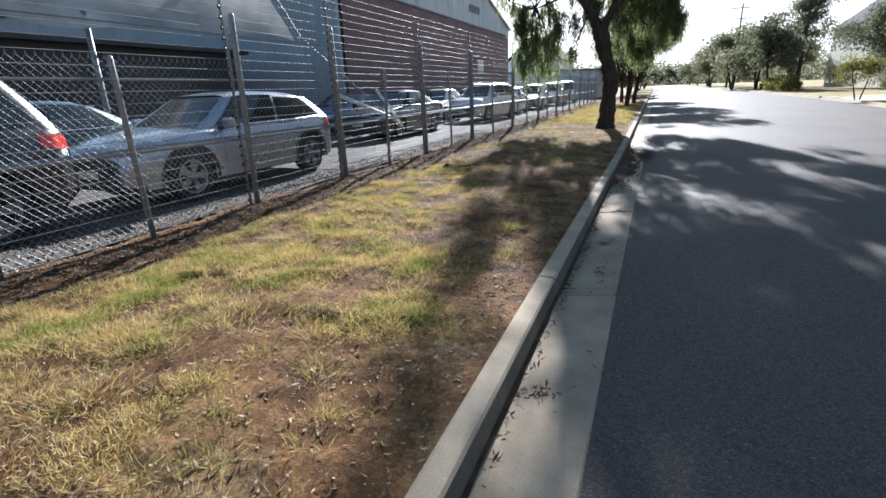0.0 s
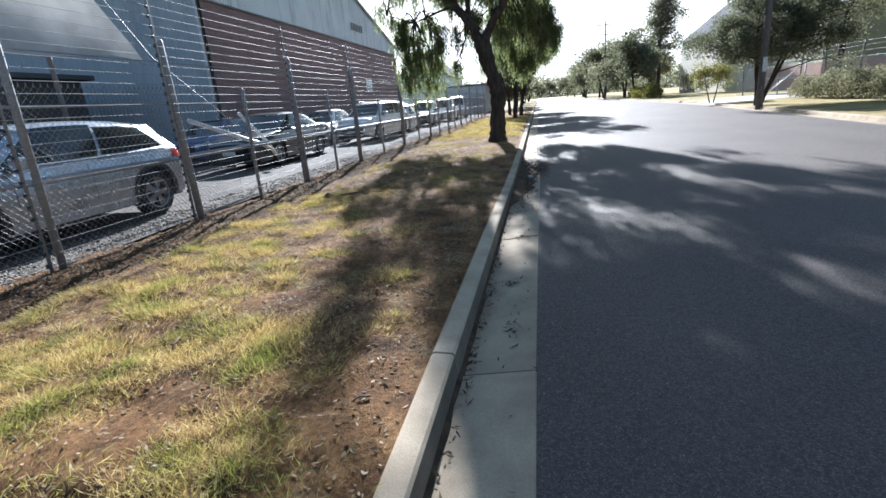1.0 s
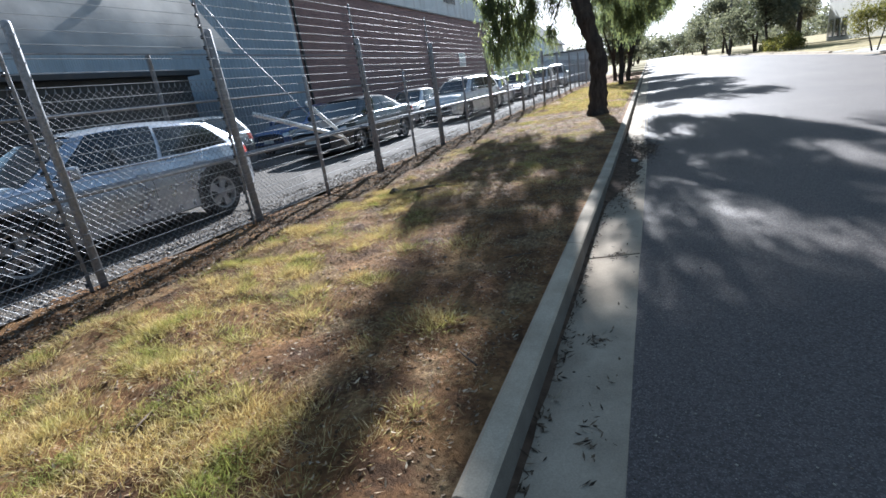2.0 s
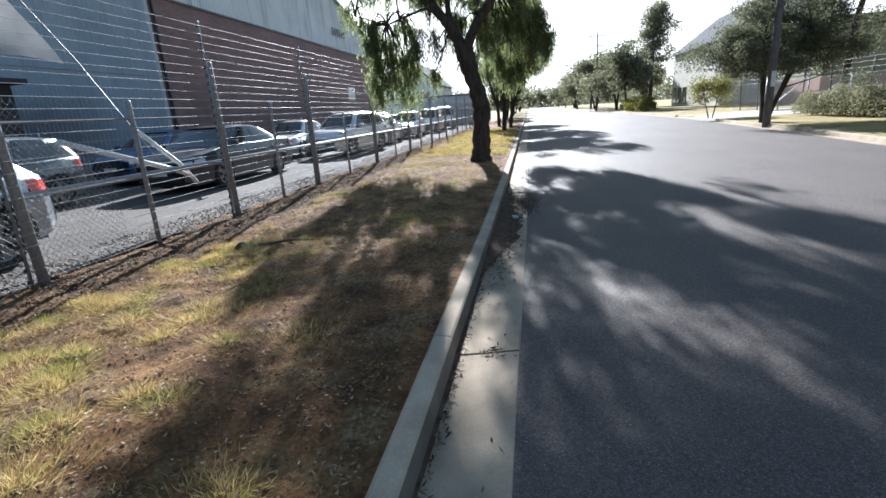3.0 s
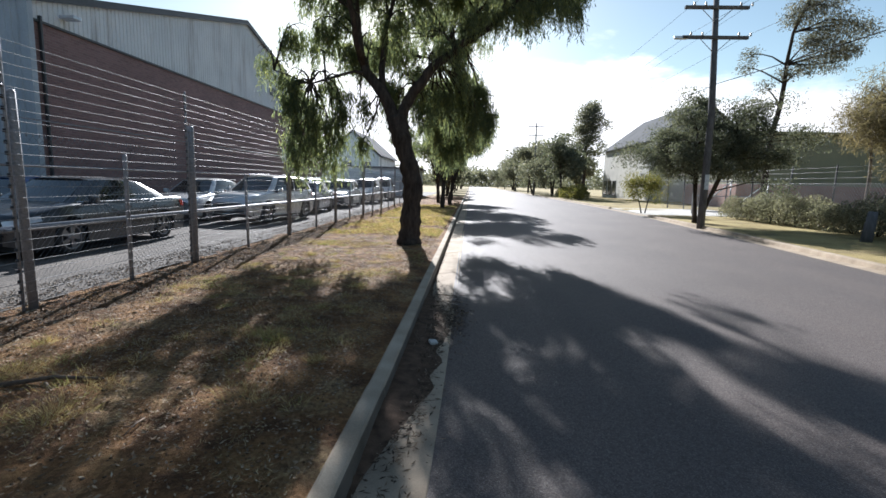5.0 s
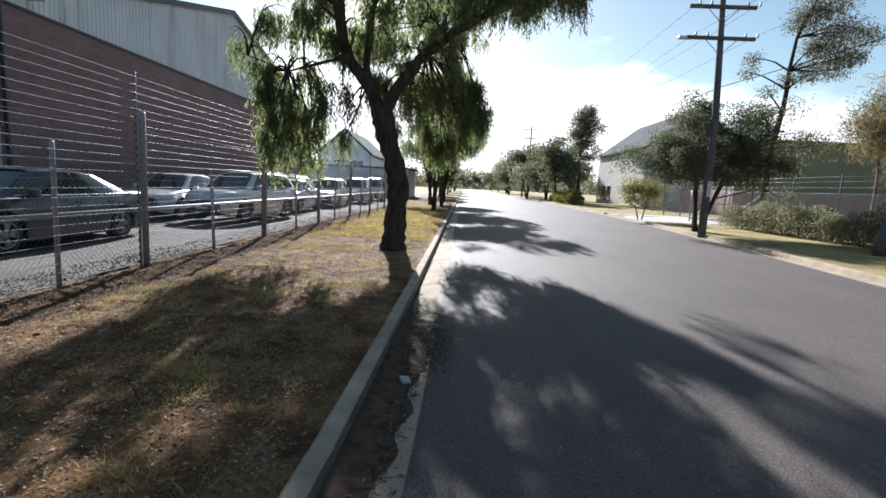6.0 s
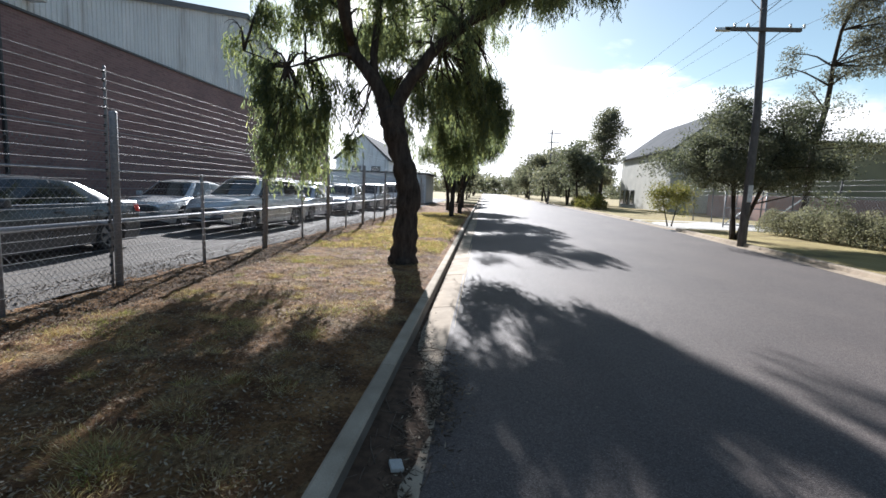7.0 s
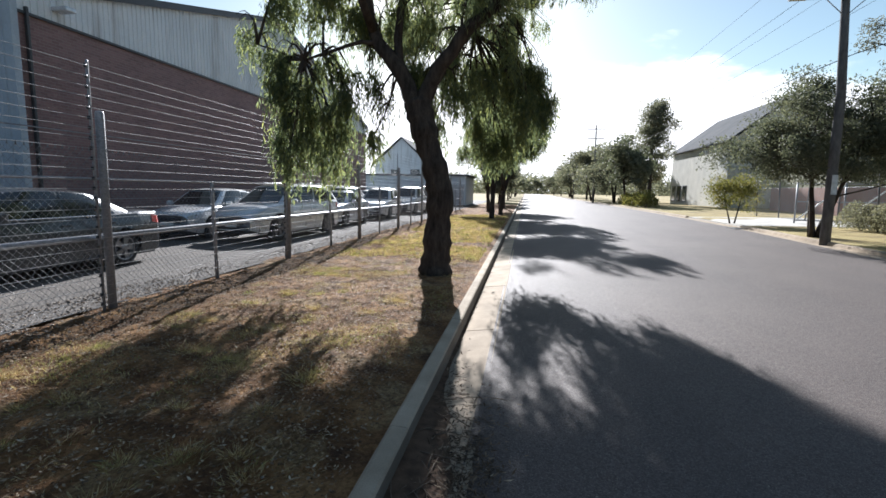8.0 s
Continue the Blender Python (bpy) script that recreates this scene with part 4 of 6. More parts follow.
    link("crown", leaves_mesh("crown", base, axis, rng.uniform(0.7, 1.3, m) * leaf[0], rng.uniform(0.7, 1.3, m) * leaf[1], M_LEAF_PEPPER, rng), t, "drooping feathery green foliage")
    return t


def crown_ball(rng, centre, rad, n, spread, low=-0.6):
    """Uneven crown points in a flattened ball shell."""
    out = []
    while len(out) < n:
        d = rng.normal(size=3)
        d /= np.linalg.norm(d)
        if d[2] < low:
            continue
        r = rng.uniform(0.45, 1.0) * (0.8 + 0.35 * math.sin(3 * d[0] + 5 * d[1] + centre[0]))
        out.append((centre[0] + d[0] * rad[0] * r, centre[1] + d[1] * rad[1] * r, centre[2] + d[2] * rad[2] * r, spread * rng.uniform(0.7, 1.3), rng.uniform(0.5, 1.5)))
    return out


rt = np.random.default_rng(31)
# the near pepper tree, from its base: trunk, limbs, then foliage (x, y, z, spread, weight)
NEAR_TRUNK = [(0, 0, -0.1, 0.36), (0.0, 0, 0.12, 0.30), (0.01, 0, 0.5, 0.25), (0.03, 0, 0.95, 0.232), (0.06, 0, 1.5, 0.245), (-0.05, 0, 2.0, 0.225), (-0.20, 0, 2.45, 0.23), (-0.33, 0, 2.9, 0.255), (-0.38, 0, 3.2, 0.20)]
NEAR_LIMBS = [([(-0.36, 0, 3.0), (-0.68, 0, 3.65), (-1.13, 0.05, 4.2), (-1.32, 0.1, 4.9), (-1.4, 0.15, 5.6), (-1.5, 0.25, 7.0), (-1.7, 0.4, 8.6)], 0.165, 0.03),
              ([(-0.33, 0, 2.95), (-0.06, 0, 3.6), (0.40, 0.0, 4.25), (1.0, 0.05, 4.75), (1.6, 0.1, 5.15), (2.15, 0.15, 5.6), (3.0, 0.3, 6.4), (3.8, 0.5, 7.2)], 0.15, 0.025),
              ([(-0.60, 0, 3.5), (-0.76, 0.1, 4.05), (-0.73, 0.15, 4.8), (-0.65, 0.3, 5.5), (-0.3, 0.5, 7.0), (0.2, 0.8, 8.4)], 0.10, 0.02),
              ([(-1.13, 0, 4.2), (-1.4, -0.05, 4.2), (-2.1, -0.15, 3.98), (-2.45, -0.2, 3.88), (-3.3, -0.3, 4.15)], 0.045, 0.012),
              ([(-0.2, 0, 3.2), (0.0, 0.9, 4.1), (0.4, 1.9, 4.9), (0.7, 3.0, 5.8), (1.0, 5.0, 7.6)], 0.075, 0.02),
              ([(1.0, 0.05, 4.75), (1.5, 1.4, 6.0), (2.0, 3.2, 7.4), (2.4, 5.2, 8.6)], 0.07, 0.02),
              ([(-1.2, 0.0, 4.4), (-1.35, -0.9, 5.6), (-1.45, -2.0, 6.7), (-1.4, -3.2, 7.5)], 0.08, 0.02)]
# a long tassel on the yard side, thin strands beside the trunk, a fringe under the street-side limb
near_pts = [(x + 0.1 * math.sin(7 * z), -0.2 + 0.12 * k, z, 0.13, w) for z, w in ((3.95, 0.26), (3.5, 0.24), (3.05, 0.22), (2.6, 0.2), (2.2, 0.13)) for k, x in enumerate((-2.85, -2.42, -2.05))]
near_pts += [(-3.45, -0.2, 4.5, 0.12, 0.22), (-3.2, -0.1, 4.1, 0.13, 0.3), (-3.0, 0.0, 3.6, 0.12, 0.22), (-1.72, 0.1, 3.8, 0.11, 0.22), (-1.74, 0.0, 3.3, 0.10, 0.22), (-1.72, 0.05, 2.8, 0.10, 0.18), (-1.3, 0.1, 3.6, 0.10, 0.2), (-1.28, 0.15, 3.0, 0.08, 0.18), (-1.22, 0.15, 2.6, 0.07, 0.1), (-0.95, 0.3, 3.3, 0.08, 0.08),
             (-2.5, 0.2, 5.4, 0.22, 0.75), (-2.0, 0.2, 5.5, 0.22, 0.75), (-2.25, 0.3, 4.8, 0.2, 0.7), (-1.7, 0.1, 4.9, 0.18, 0.45), (-2.9, 0.1, 5.1, 0.18, 0.4), (-1.9, 0.6, 6.1, 0.3, 0.9), (-2.6, 0.5, 6.2, 0.25, 0.6),
             (-0.9, 0.3, 5.5, 0.25, 0.4), (-0.2, 0.3, 5.5, 0.28, 0.55), (0.35, 0.4, 5.3, 0.28, 0.5), (-0.35, 0.5, 4.8, 0.2, 0.3), (0.4, 0.3, 4.5, 0.12, 0.15),
             (0.35, 1.2, 4.2, 0.25, 0.5), (0.7, 1.6, 4.0, 0.28, 0.5), (0.15, 1.0, 3.6, 0.2, 0.3), (1.0, 1.9, 4.5, 0.28, 0.5), (0.5, 2.4, 4.6, 0.3, 0.6), (0.2, 3.0, 5.2, 0.35, 0.8), (1.1, 3.2, 5.4, 0.35, 0.8),
             (0.9, 0.1, 5.1, 0.18, 0.3), (1.5, 0.1, 5.5, 0.22, 0.4), (2.2, 0.1, 5.85, 0.24, 0.5), (2.9, 0.2, 5.9, 0.22, 0.42), (3.5, 0.2, 6.0, 0.2, 0.34), (3.95, 0.1, 5.95, 0.14, 0.16)]
# a curtain of foliage hanging behind the trunk, lowest beside it
for low_z, xs in ((2.75, (0.75, 1.1)), (3.2, (0.5, 1.05, 1.55)), (3.65, (0.3, 0.9, 1.5, 1.95)), (4.1, (0.0, 0.6, 1.2, 1.8)), (4.55, (-0.3, 0.4, 1.05, 1.6)), (5.0, (-0.5, 0.3, 0.9, 1.5))):
    near_pts += [(x, 3.1 + 0.35 * math.sin(5 * x + low_z), low_z, 0.19, 0.46) for x in xs]
near_pts += [(-1.4, 0.3, 4.9, 0.18, 0.4), (-1.1, 0.4, 4.7, 0.16, 0.3), (-1.2, 0.9, 5.1, 0.2, 0.5), (-1.0, 1.3, 5.3, 0.2, 0.5), (-1.2, 0.8, 7.0, 0.3, 1.0), (-0.7, 0.8, 6.8, 0.3, 1.0), (-0.9, 0.3, 6.4, 0.3, 0.8), (-3.1, 0.3, 6.6, 0.14, 0.3), (-2.9, 0.2, 7.1, 0.14, 0.3), (-3.2, 0.2, 6.0, 0.1, 0.16), (-2.5, 0.3, 6.9, 0.14, 0.3), (-0.55, 1.5, 3.3, 0.14, 0.25), (-0.75, 2.2, 3.7, 0.18, 0.45), (-0.9, 2.8, 4.4, 0.24, 0.7), (-0.6, 3.2, 5.0, 0.25, 0.7), (-0.3, 1.2, 3.0, 0.1, 0.15), (-0.9, 1.8, 4.2, 0.16, 0.35)]
# the high crown over the street
near_pts += [(1.21 * x, 1.21 * y, 1.21 * z - 0.315, 0.30, w * 1.05) for x, y, z, r, w in crown_ball(rt, (1.6, 0.9, 7.0), (4.0, 3.6, 1.9), 62, 0.2, -0.5)]
near_pts += [(2.2, 7.5, 8.7, 0.34, 1.4), (3.2, 8.2, 8.6, 0.34, 1.4), (1.5, 8.7, 8.5, 0.34, 1.4), (2.7, 9.4, 8.8, 0.34, 1.3), (3.9, 7.3, 8.8, 0.34, 1.2), (2.0, 6.3, 9.0, 0.34, 1.1), (3.4, 9.2, 9.4, 0.34, 1.2), (4.1, 8.5, 9.2, 0.34, 1.1),
             (0.1, 7.0, 7.9, 0.32, 1.2), (1.0, 6.8, 8.0, 0.32, 1.2), (-0.6, 6.2, 7.4, 0.3, 1.0), (0.3, 5.4, 7.0, 0.3, 1.1), (-1.2, 4.8, 6.3, 0.26, 0.9), (-0.3, 4.4, 6.0, 0.28, 0.9), (2.9, 6.0, 9.0, 0.34, 1.2), (1.6, 5.6, 8.2, 0.32, 1.2),
             (-1.7, 1.0, 6.9, 0.3, 0.8), (-1.2, 0.4, 7.4, 0.35, 1.5), (-0.7, 1.2, 8.1, 0.4, 1.4), (-1.8, 0.7, 8.5, 0.25, 0.6), (-1.1, -0.7, 6.8, 0.35, 1.2), (0.3, 0.3, 7.2, 0.4, 1.2), (1.7, 0.4, 6.9, 0.34, 1.2), (2.4, 0.5, 7.3, 0.34, 1.2),
             (1.0, 1.5, 6.6, 0.32, 1.0), (2.7, 1.7, 6.9, 0.32, 1.2), (1.7, 2.7, 6.4, 0.32, 1.2), (3.6, 1.4, 6.9, 0.34, 1.1), (0.1, 0.5, 6.6, 0.34, 1.2), (1.1, 0.5, 7.4, 0.34, 1.1), (-1.6, -1.0, 7.7, 0.28, 0.6), (-2.4, 0.5, 7.8, 0.22, 0.4),
             (0.35, 10.6, 7.6, 0.2, 0.7), (0.75, 9.9, 7.6, 0.24, 0.9), (0.95, 9.2, 7.6, 0.26, 1.0), (0.85, 8.5, 7.6, 0.26, 1.0), (-2.1, 6.5, 6.5, 0.3, 1.1), (-2.4, 5.9, 6.3, 0.3, 1.1), (-1.9, 5.3, 6.2, 0.3, 0.9), (-2.7, 6.7, 6.7, 0.28, 0.9), (-2.0, 7.2, 6.9, 0.3, 0.9),
             (1.6, 9.3, 7.6, 0.15, 0.25), (2.1, 9.6, 7.6, 0.12, 0.2)]
weeping_tree((-1.52, 17.7, 0.0), NEAR_LIMBS, NEAR_TRUNK, near_pts, "weeping pepper tree with dark leaning trunk on the verge", 5, 42000, (0.135, 0.024), (0.22, 0.80), 10, gaps=0.51)
for (x, y, lean, h, sd) in ((-1.75, 36.3, 0.1, 9.0, 11), (-1.5, 41.0, 0.5, 7.6, 12), (-2.6, 45.0, -0.2, 8.0, 13), (-1.8, 52.0, 0.1, 7.5, 14)):
    rr = np.random.default_rng(sd)
    pts = crown_ball(rr, (lean + 0.3, 0, h * 0.68), (2.2, 2.6, h * 0.27), 34, 0.40, -0.7)
    weeping_tree((x, y, 0), [([(lean * 0.4, 0, 1.5), (lean + 0.3, 0.2, h * 0.45), (lean + 0.8, 0.4, h * 0.7)], 0.10, 0.03), ([(lean * 0.4, 0, 1.5), (lean - 0.6, -0.2, h * 0.5), (lean - 1.0, -0.3, h * 0.75)], 0.09, 0.03),
                             ([(lean * 0.4, 0, 1.5), (lean, 0.7, h * 0.5), (lean + 0.2, 1.2, h * 0.7)], 0.07, 0.03)],
                 [(0, 0, -0.1, 0.17), (0.05 * lean, 0, 0.6, 0.14), (lean * 0.25, 0, 1.1, 0.13), (lean * 0.4, 0, 1.6, 0.12)], pts, "smaller pepper tree on the grass verge", sd, 4600, (0.19, 0.036), (0.3, 1.0), 7)


def leafy_tree(name, label, at, h, crown, stems, n_pts, n_leaf, leaf, leaf_mat, bark, seed, low=-0.6, cat="tree", spread=0.38, group="", stem=None, clumps=None):
    """A tree with several stems, branch limbs and clumped leaves. crown: (cx, cy, cz, rx, ry, rz) from the base."""
    rng = np.random.default_rng(seed)
    t = thing(name, label, cat, at, group=group)
    pts = clumps or crown_ball(rng, crown[:3], crown[3:], n_pts, spread, low)
    tips = []
    for k in range(stems):
        a = 2 * math.pi * (k + rng.uniform(0, 0.6)) / stems
        top = (crown[0] + math.cos(a) * crown[3] * 0.35 * (stems > 1), crown[1] + math.sin(a) * crown[4] * 0.35 * (stems > 1), crown[2] + crown[5] * (0.55 if stems == 1 else 0.2))
        path = bend((0.1 * math.cos(a) * (stems > 1), 0.1 * math.sin(a) * (stems > 1), -0.1), top, 0.0, rng, 8, 0.08)
        path = stem or path
        r0 = (0.019 if stems == 1 else 0.017) * h
        tube_part("trunk" if stems == 1 else "stem", path, taper(len(path), r0, r0 * 0.25), bark, t, sides=10)
        tips += path[3:]
    tw = []
    for c in pts:
        q = np.array(c[:3])
        k = min(tips, key=lambda p: np.linalg.norm(np.array(p) - q) + (0.8 if p[2] > q[2] else 0))
        tw.append((bend(k, q, 0.1, rng, 4), taper(5, 0.006 * h, 0.0018 * h), 5))
    tagged(link("branch_work", tubes_mesh("branch_work", tw, bark), t), kind="stuff")
    w = np.array([c[4] for c in pts])
    idx = rng.choice(len(pts), n_leaf, p=w / w.sum())
    C, S = np.array([c[:3] for c in pts])[idx], np.array([c[3] for c in pts])[idx]
    base = C + np.clip(rng.normal(size=(n_leaf, 3)), -1.7, 1.7) * S[:, None] * np.array([1, 1, 0.75])
    axis = rng.normal(size=(n_leaf, 3))
    axis[:, 2] -= 0.5
    link("crown", leaves_mesh("crown", base, axis, rng.uniform(0.6, 1.3, n_leaf) * leaf[0], rng.uniform(0.6, 1.3, n_leaf) * leaf[1], leaf_mat, rng), t)
    return t


leafy_tree("street_tree", "multi-stemmed olive-green tree beside the power pole", (10.15, 27.8, 0.12), 5.8, (0.75, 0.8, 3.45, 4.0, 2.9, 2.55), 4, 104, 68000, (0.115, 0.048), M_LEAF_OLIVE, M_BARK, 21, -0.9, spread=0.34)
leafy_tree("sapling", "small yellow-green sapling beside the driveway", (10.55, 35.6, 0.12), 2.6, (0.0, 0, 1.6, 1.45, 1.2, 1.0), 2, 34, 5200, (0.12, 0.05), M_LEAF_YELLOW, M_BARK, 22, -0.8, spread=0.25)
GUM_STEM = [(0.0, 0, -0.1), (0.05, 0, 2.0), (0.1, 0, 4.4), (0.42, 0, 6.2), (0.5, 0, 7.4), (0.55, 0.1, 8.4), (0.72, 0.1, 10.1), (1.3, 0.2, 11.5), (1.9, 0.3, 12.8)]
GUM_CLUMPS = [(0.8, 0, 10.9, 0.42, 1.2), (1.5, 0.2, 11.7, 0.5, 1.4), (2.3, 0.1, 11.5, 0.55, 1.6), (3.2, 0, 10.5, 0.5, 1.5), (2.2, 0.2, 10.2, 0.5, 1.5), (2.2, 0, 9.3, 0.5, 1.4), (1.5, 0, 8.3, 0.36, 0.9), (2.9, 0.1, 8.6, 0.42, 1.1),
              (3.3, 0, 9.3, 0.42, 1.0), (4.4, 0, 10.3, 0.38, 0.8), (3.9, 0.1, 9.2, 0.3, 0.5), (0.5, 0, 7.9, 0.28, 0.5), (-1.5, 0, 8.9, 0.26, 0.3), (-1.6, 0, 8.2, 0.26, 0.3), (-0.5, 0, 7.2, 0.26, 0.3), (1.4, 0, 12.9, 0.5, 1.2), (2.9, 0, 12.6, 0.5, 1.2),
              (1.6, 0, 9.6, 0.3, 0.6), (-0.2, 0.2, 6.3, 0.2, 0.2)]
leafy_tree("gum_tree", "tall gum tree with clumped grey-green leaves", (16.5, 34.0, 0.1), 9.5, (1.3, 0, 9.5, 3.8, 2.8, 3.4), 1, 24, 15000, (0.17, 0.05), M_LEAF_GUM, M_BARK, 23, -0.9, stem=GUM_STEM, clumps=GUM_CLUMPS)
leafy_tree("casuarina", "brownish needle-leaved tree behind the hedge", (16.5, 26.5, 0.1), 6.6, (0.3, 0, 4.3, 2.3, 2.2, 2.4), 3, 64, 19000, (0.30, 0.026), M_LEAF_BROWN, M_BARK_PALE, 24, -0.8, spread=0.45)
leafy_tree("gum_tree", "tall slender gum tree beside the factory", (16.8, 79.0, 0.1), 16.5, (0.3, 0, 9.2, 2.8, 2.6, 7.0), 1, 66, 11000, (0.36, 0.13), M_LEAF_FAR, M_BARK, 25, -0.9, spread=0.55)
FAR = [(12.4, 72, 7.5, M_LEAF_OLIVE), (13.2, 84, 9.0, M_LEAF_OLIVE), (11.6, 96, 9.5, M_LEAF_GUM), (12.6, 112, 10, M_LEAF_OLIVE), (11.8, 135, 9, M_LEAF_GUM), (13.5, 160, 10, M_LEAF_OLIVE), 
       (13, 190, 9, M_LEAF_OLIVE), (-3.0, 66, 7, M_LEAF_OLIVE), (-3.5, 80, 8, M_LEAF_GUM), (-3.0, 98, 8, M_LEAF_OLIVE), (-3.4, 125, 9, M_LEAF_OLIVE), (-3, 160, 9, M_LEAF_GUM), (1, 330, 10, M_LEAF_OLIVE), (8, 340, 11, M_LEAF_GUM),
       (-3.5, 205, 8, M_LEAF_OLIVE), (13, 235, 9, M_LEAF_GUM), (18.5, 92, 7, M_LEAF_OLIVE)]
for k, (x, y, h, mt) in enumerate(FAR):
    h *= 1.18 if x > 5 else 1.0
    mt = M_LEAF_FAR if k % 3 else mt
    leafy_tree("street_tree", "distant roadside tree with a rounded uneven crown", (x, y, 0.05), h, (0, 0, h * 0.54, h * 0.40, h * 0.40, h * 0.42), 1 + k % 3, 38, 5200, (0.42, 0.22), mt, M_BARK, 100 + k, -0.95, spread=0.062 * h, group="far roadside trees")


def far_woods():
    """A low uneven line of trees closing the distance."""
    rng = np.random.default_rng(90)
    n = 48000
    x, y = rng.uniform(-260, 300, n), rng.uniform(330, 430, n)
    top = 5.0 + 9.0 * vnoise(x * 0.045 + 90, y * 0.02 + 90, 31) + 4.0 * vnoise(x * 0.16 + 90, y * 0.1 + 90, 32)
    z = top * rng.uniform(0.0, 1.0, n)
    axis = rng.normal(size=(n, 3))
    tagged(link("far_woods", leaves_mesh("far_woods", np.stack([x, y, z], 1), axis, rng.uniform(1.2, 2.6, n), rng.uniform(0.8, 1.6, n), M_LEAF_FAR, rng)),
           "low grey-green line of distant trees", "woods", kind="stuff")


far_woods()


def leaf_mass(name, label, cat, x0, x1, y0, y1, h, n, leaf, mat, seed, kind=""):
    """A hedge or shrub as a body of leaves on stems."""
    rng = np.random.default_rng(seed)
    t = thing(name, label, cat, ((x0 + x1) / 2, (y0 + y1) / 2, 0.1), kind=kind)
    dx, dy = (x1 - x0) / 2, (y1 - y0) / 2
    x, y = rng.uniform(-1, 1, n), rng.uniform(-1, 1, n)
    top = h * (0.50 + 0.75 * vnoise((y * dy + y0) * 0.9 + 40, x * 1.5 + 40, seed) + 0.18 * vnoise((y * dy + y0) * 3.1 + 40, x * 4 + 40, seed + 1)) * np.sqrt(np.clip(1 - 0.75 * x ** 4, 0, 1)) * np.sqrt(np.clip(1 - 0.6 * y ** 10, 0, 1))
    z = top * rng.uniform(0.02, 1.0, n) ** 0.6
    base = np.stack([x * dx, y * dy, z], 1)
    axis = rng.normal(size=(n, 3)) + np.array([0, 0, 0.5])
    link("foliage", leaves_mesh("foliage", base, axis, rng.uniform(0.6, 1.4, n) * leaf[0], rng.uniform(0.6, 1.4, n) * leaf[1], mat, rng), t)
    st = []
    for k in range(max(3, int(dy * 2.2))):
        a = (rng.uniform(-0.3, 0.3) * dx, -dy + 2 * dy * (k + 0.5) / max(3, int(dy * 2.2)), -0.1)
        for _ in range(3):
            st.append((bend(a, (a[0] + rng.uniform(-0.6, 0.6) * dx, a[1] + rng.uniform(-0.4, 0.4), h * 0.7), 0.05, rng, 4), taper(5, 0.025, 0.008), 5))
    tagged(link("stem_work", tubes_mesh("stem_work", st, M_BARK), t), kind="stuff")
    return t


leaf_mass("hedge", "straggly grey-green hedge along the fence", "hedge", 13.2, 15.0, 15, 24.5, 1.35, 30000, (0.085, 0.04), M_LEAF_HEDGE, 41)
leaf_mass("hedge", "dull green hedge along the fence", "hedge", 13.4, 15.0, 24.8, 32.5, 1.3, 26000, (0.085, 0.04), M_LEAF_HEDGE, 42)
for k, (x, y) in enumerate(((12.6, 62), (12.6, 65.5), (12.7, 69), (13.0, 73.5))):
    leaf_mass("shrub", "clipped yellow-green roadside shrub", "shrub", x - 1.0, x + 1.0, y - 1.2, y + 1.2, 1.35, 1500, (0.22, 0.1), M_LEAF_YELLOW, 50 + k)


def yard_fence():
    f = thing("wire_fence", "chain-link fence with leaning posts behind the hedge", "fence", (15.6, 0, 0.1))
    rr = random.Random(3)
    for k in range(13):
        tube_part("post", [(rr.uniform(-.1, .1), 10 + 2.9 * k, -0.1), (rr.uniform(-.15, .15), 10 + 2.9 * k + rr.uniform(-.12, .12), 2.7)], 0.04, M_WOODPOLE, f, sides=8)
    link("mesh_panel", chainlink_mesh("mesh_panel", 0, 8, 46, 0.0, 1.9, 0.16, 0.004, M_MESH), f)
    for z in (1.9, 2.15, 2.4, 2.6):
        tube_part("strained_wire", [(0, 8, z), (0, 46, z)], 0.003, M_MESH, f, sides=4)
    return f


yard_fence()


def gate():
    g = thing("gate", "tubular steel chain-link gate across the driveway", "gate", (15.9, 36.2, 0.15))
    for z in (0.15, 1.1, 2.0):
        tube_part("rail", [(-2.2, 0, z), (2.2, 0, z)], 0.03, M_GALV, g)
    for x in (-2.2, 0, 2.2):
        tube_part("stile", [(x, 0, 0), (x, 0, 2.05)], 0.04, M_GALV, g)
    tube_part("brace", [(-2.1, 0, 0.2), (0, 0, 1.95)], 0.035, M_WHITEPIPE, g)
    tube_part("brace", [(0, 0, 0.2), (2.1, 0, 1.95)], 0.035, M_WHITEPIPE, g)
    return g


gate()


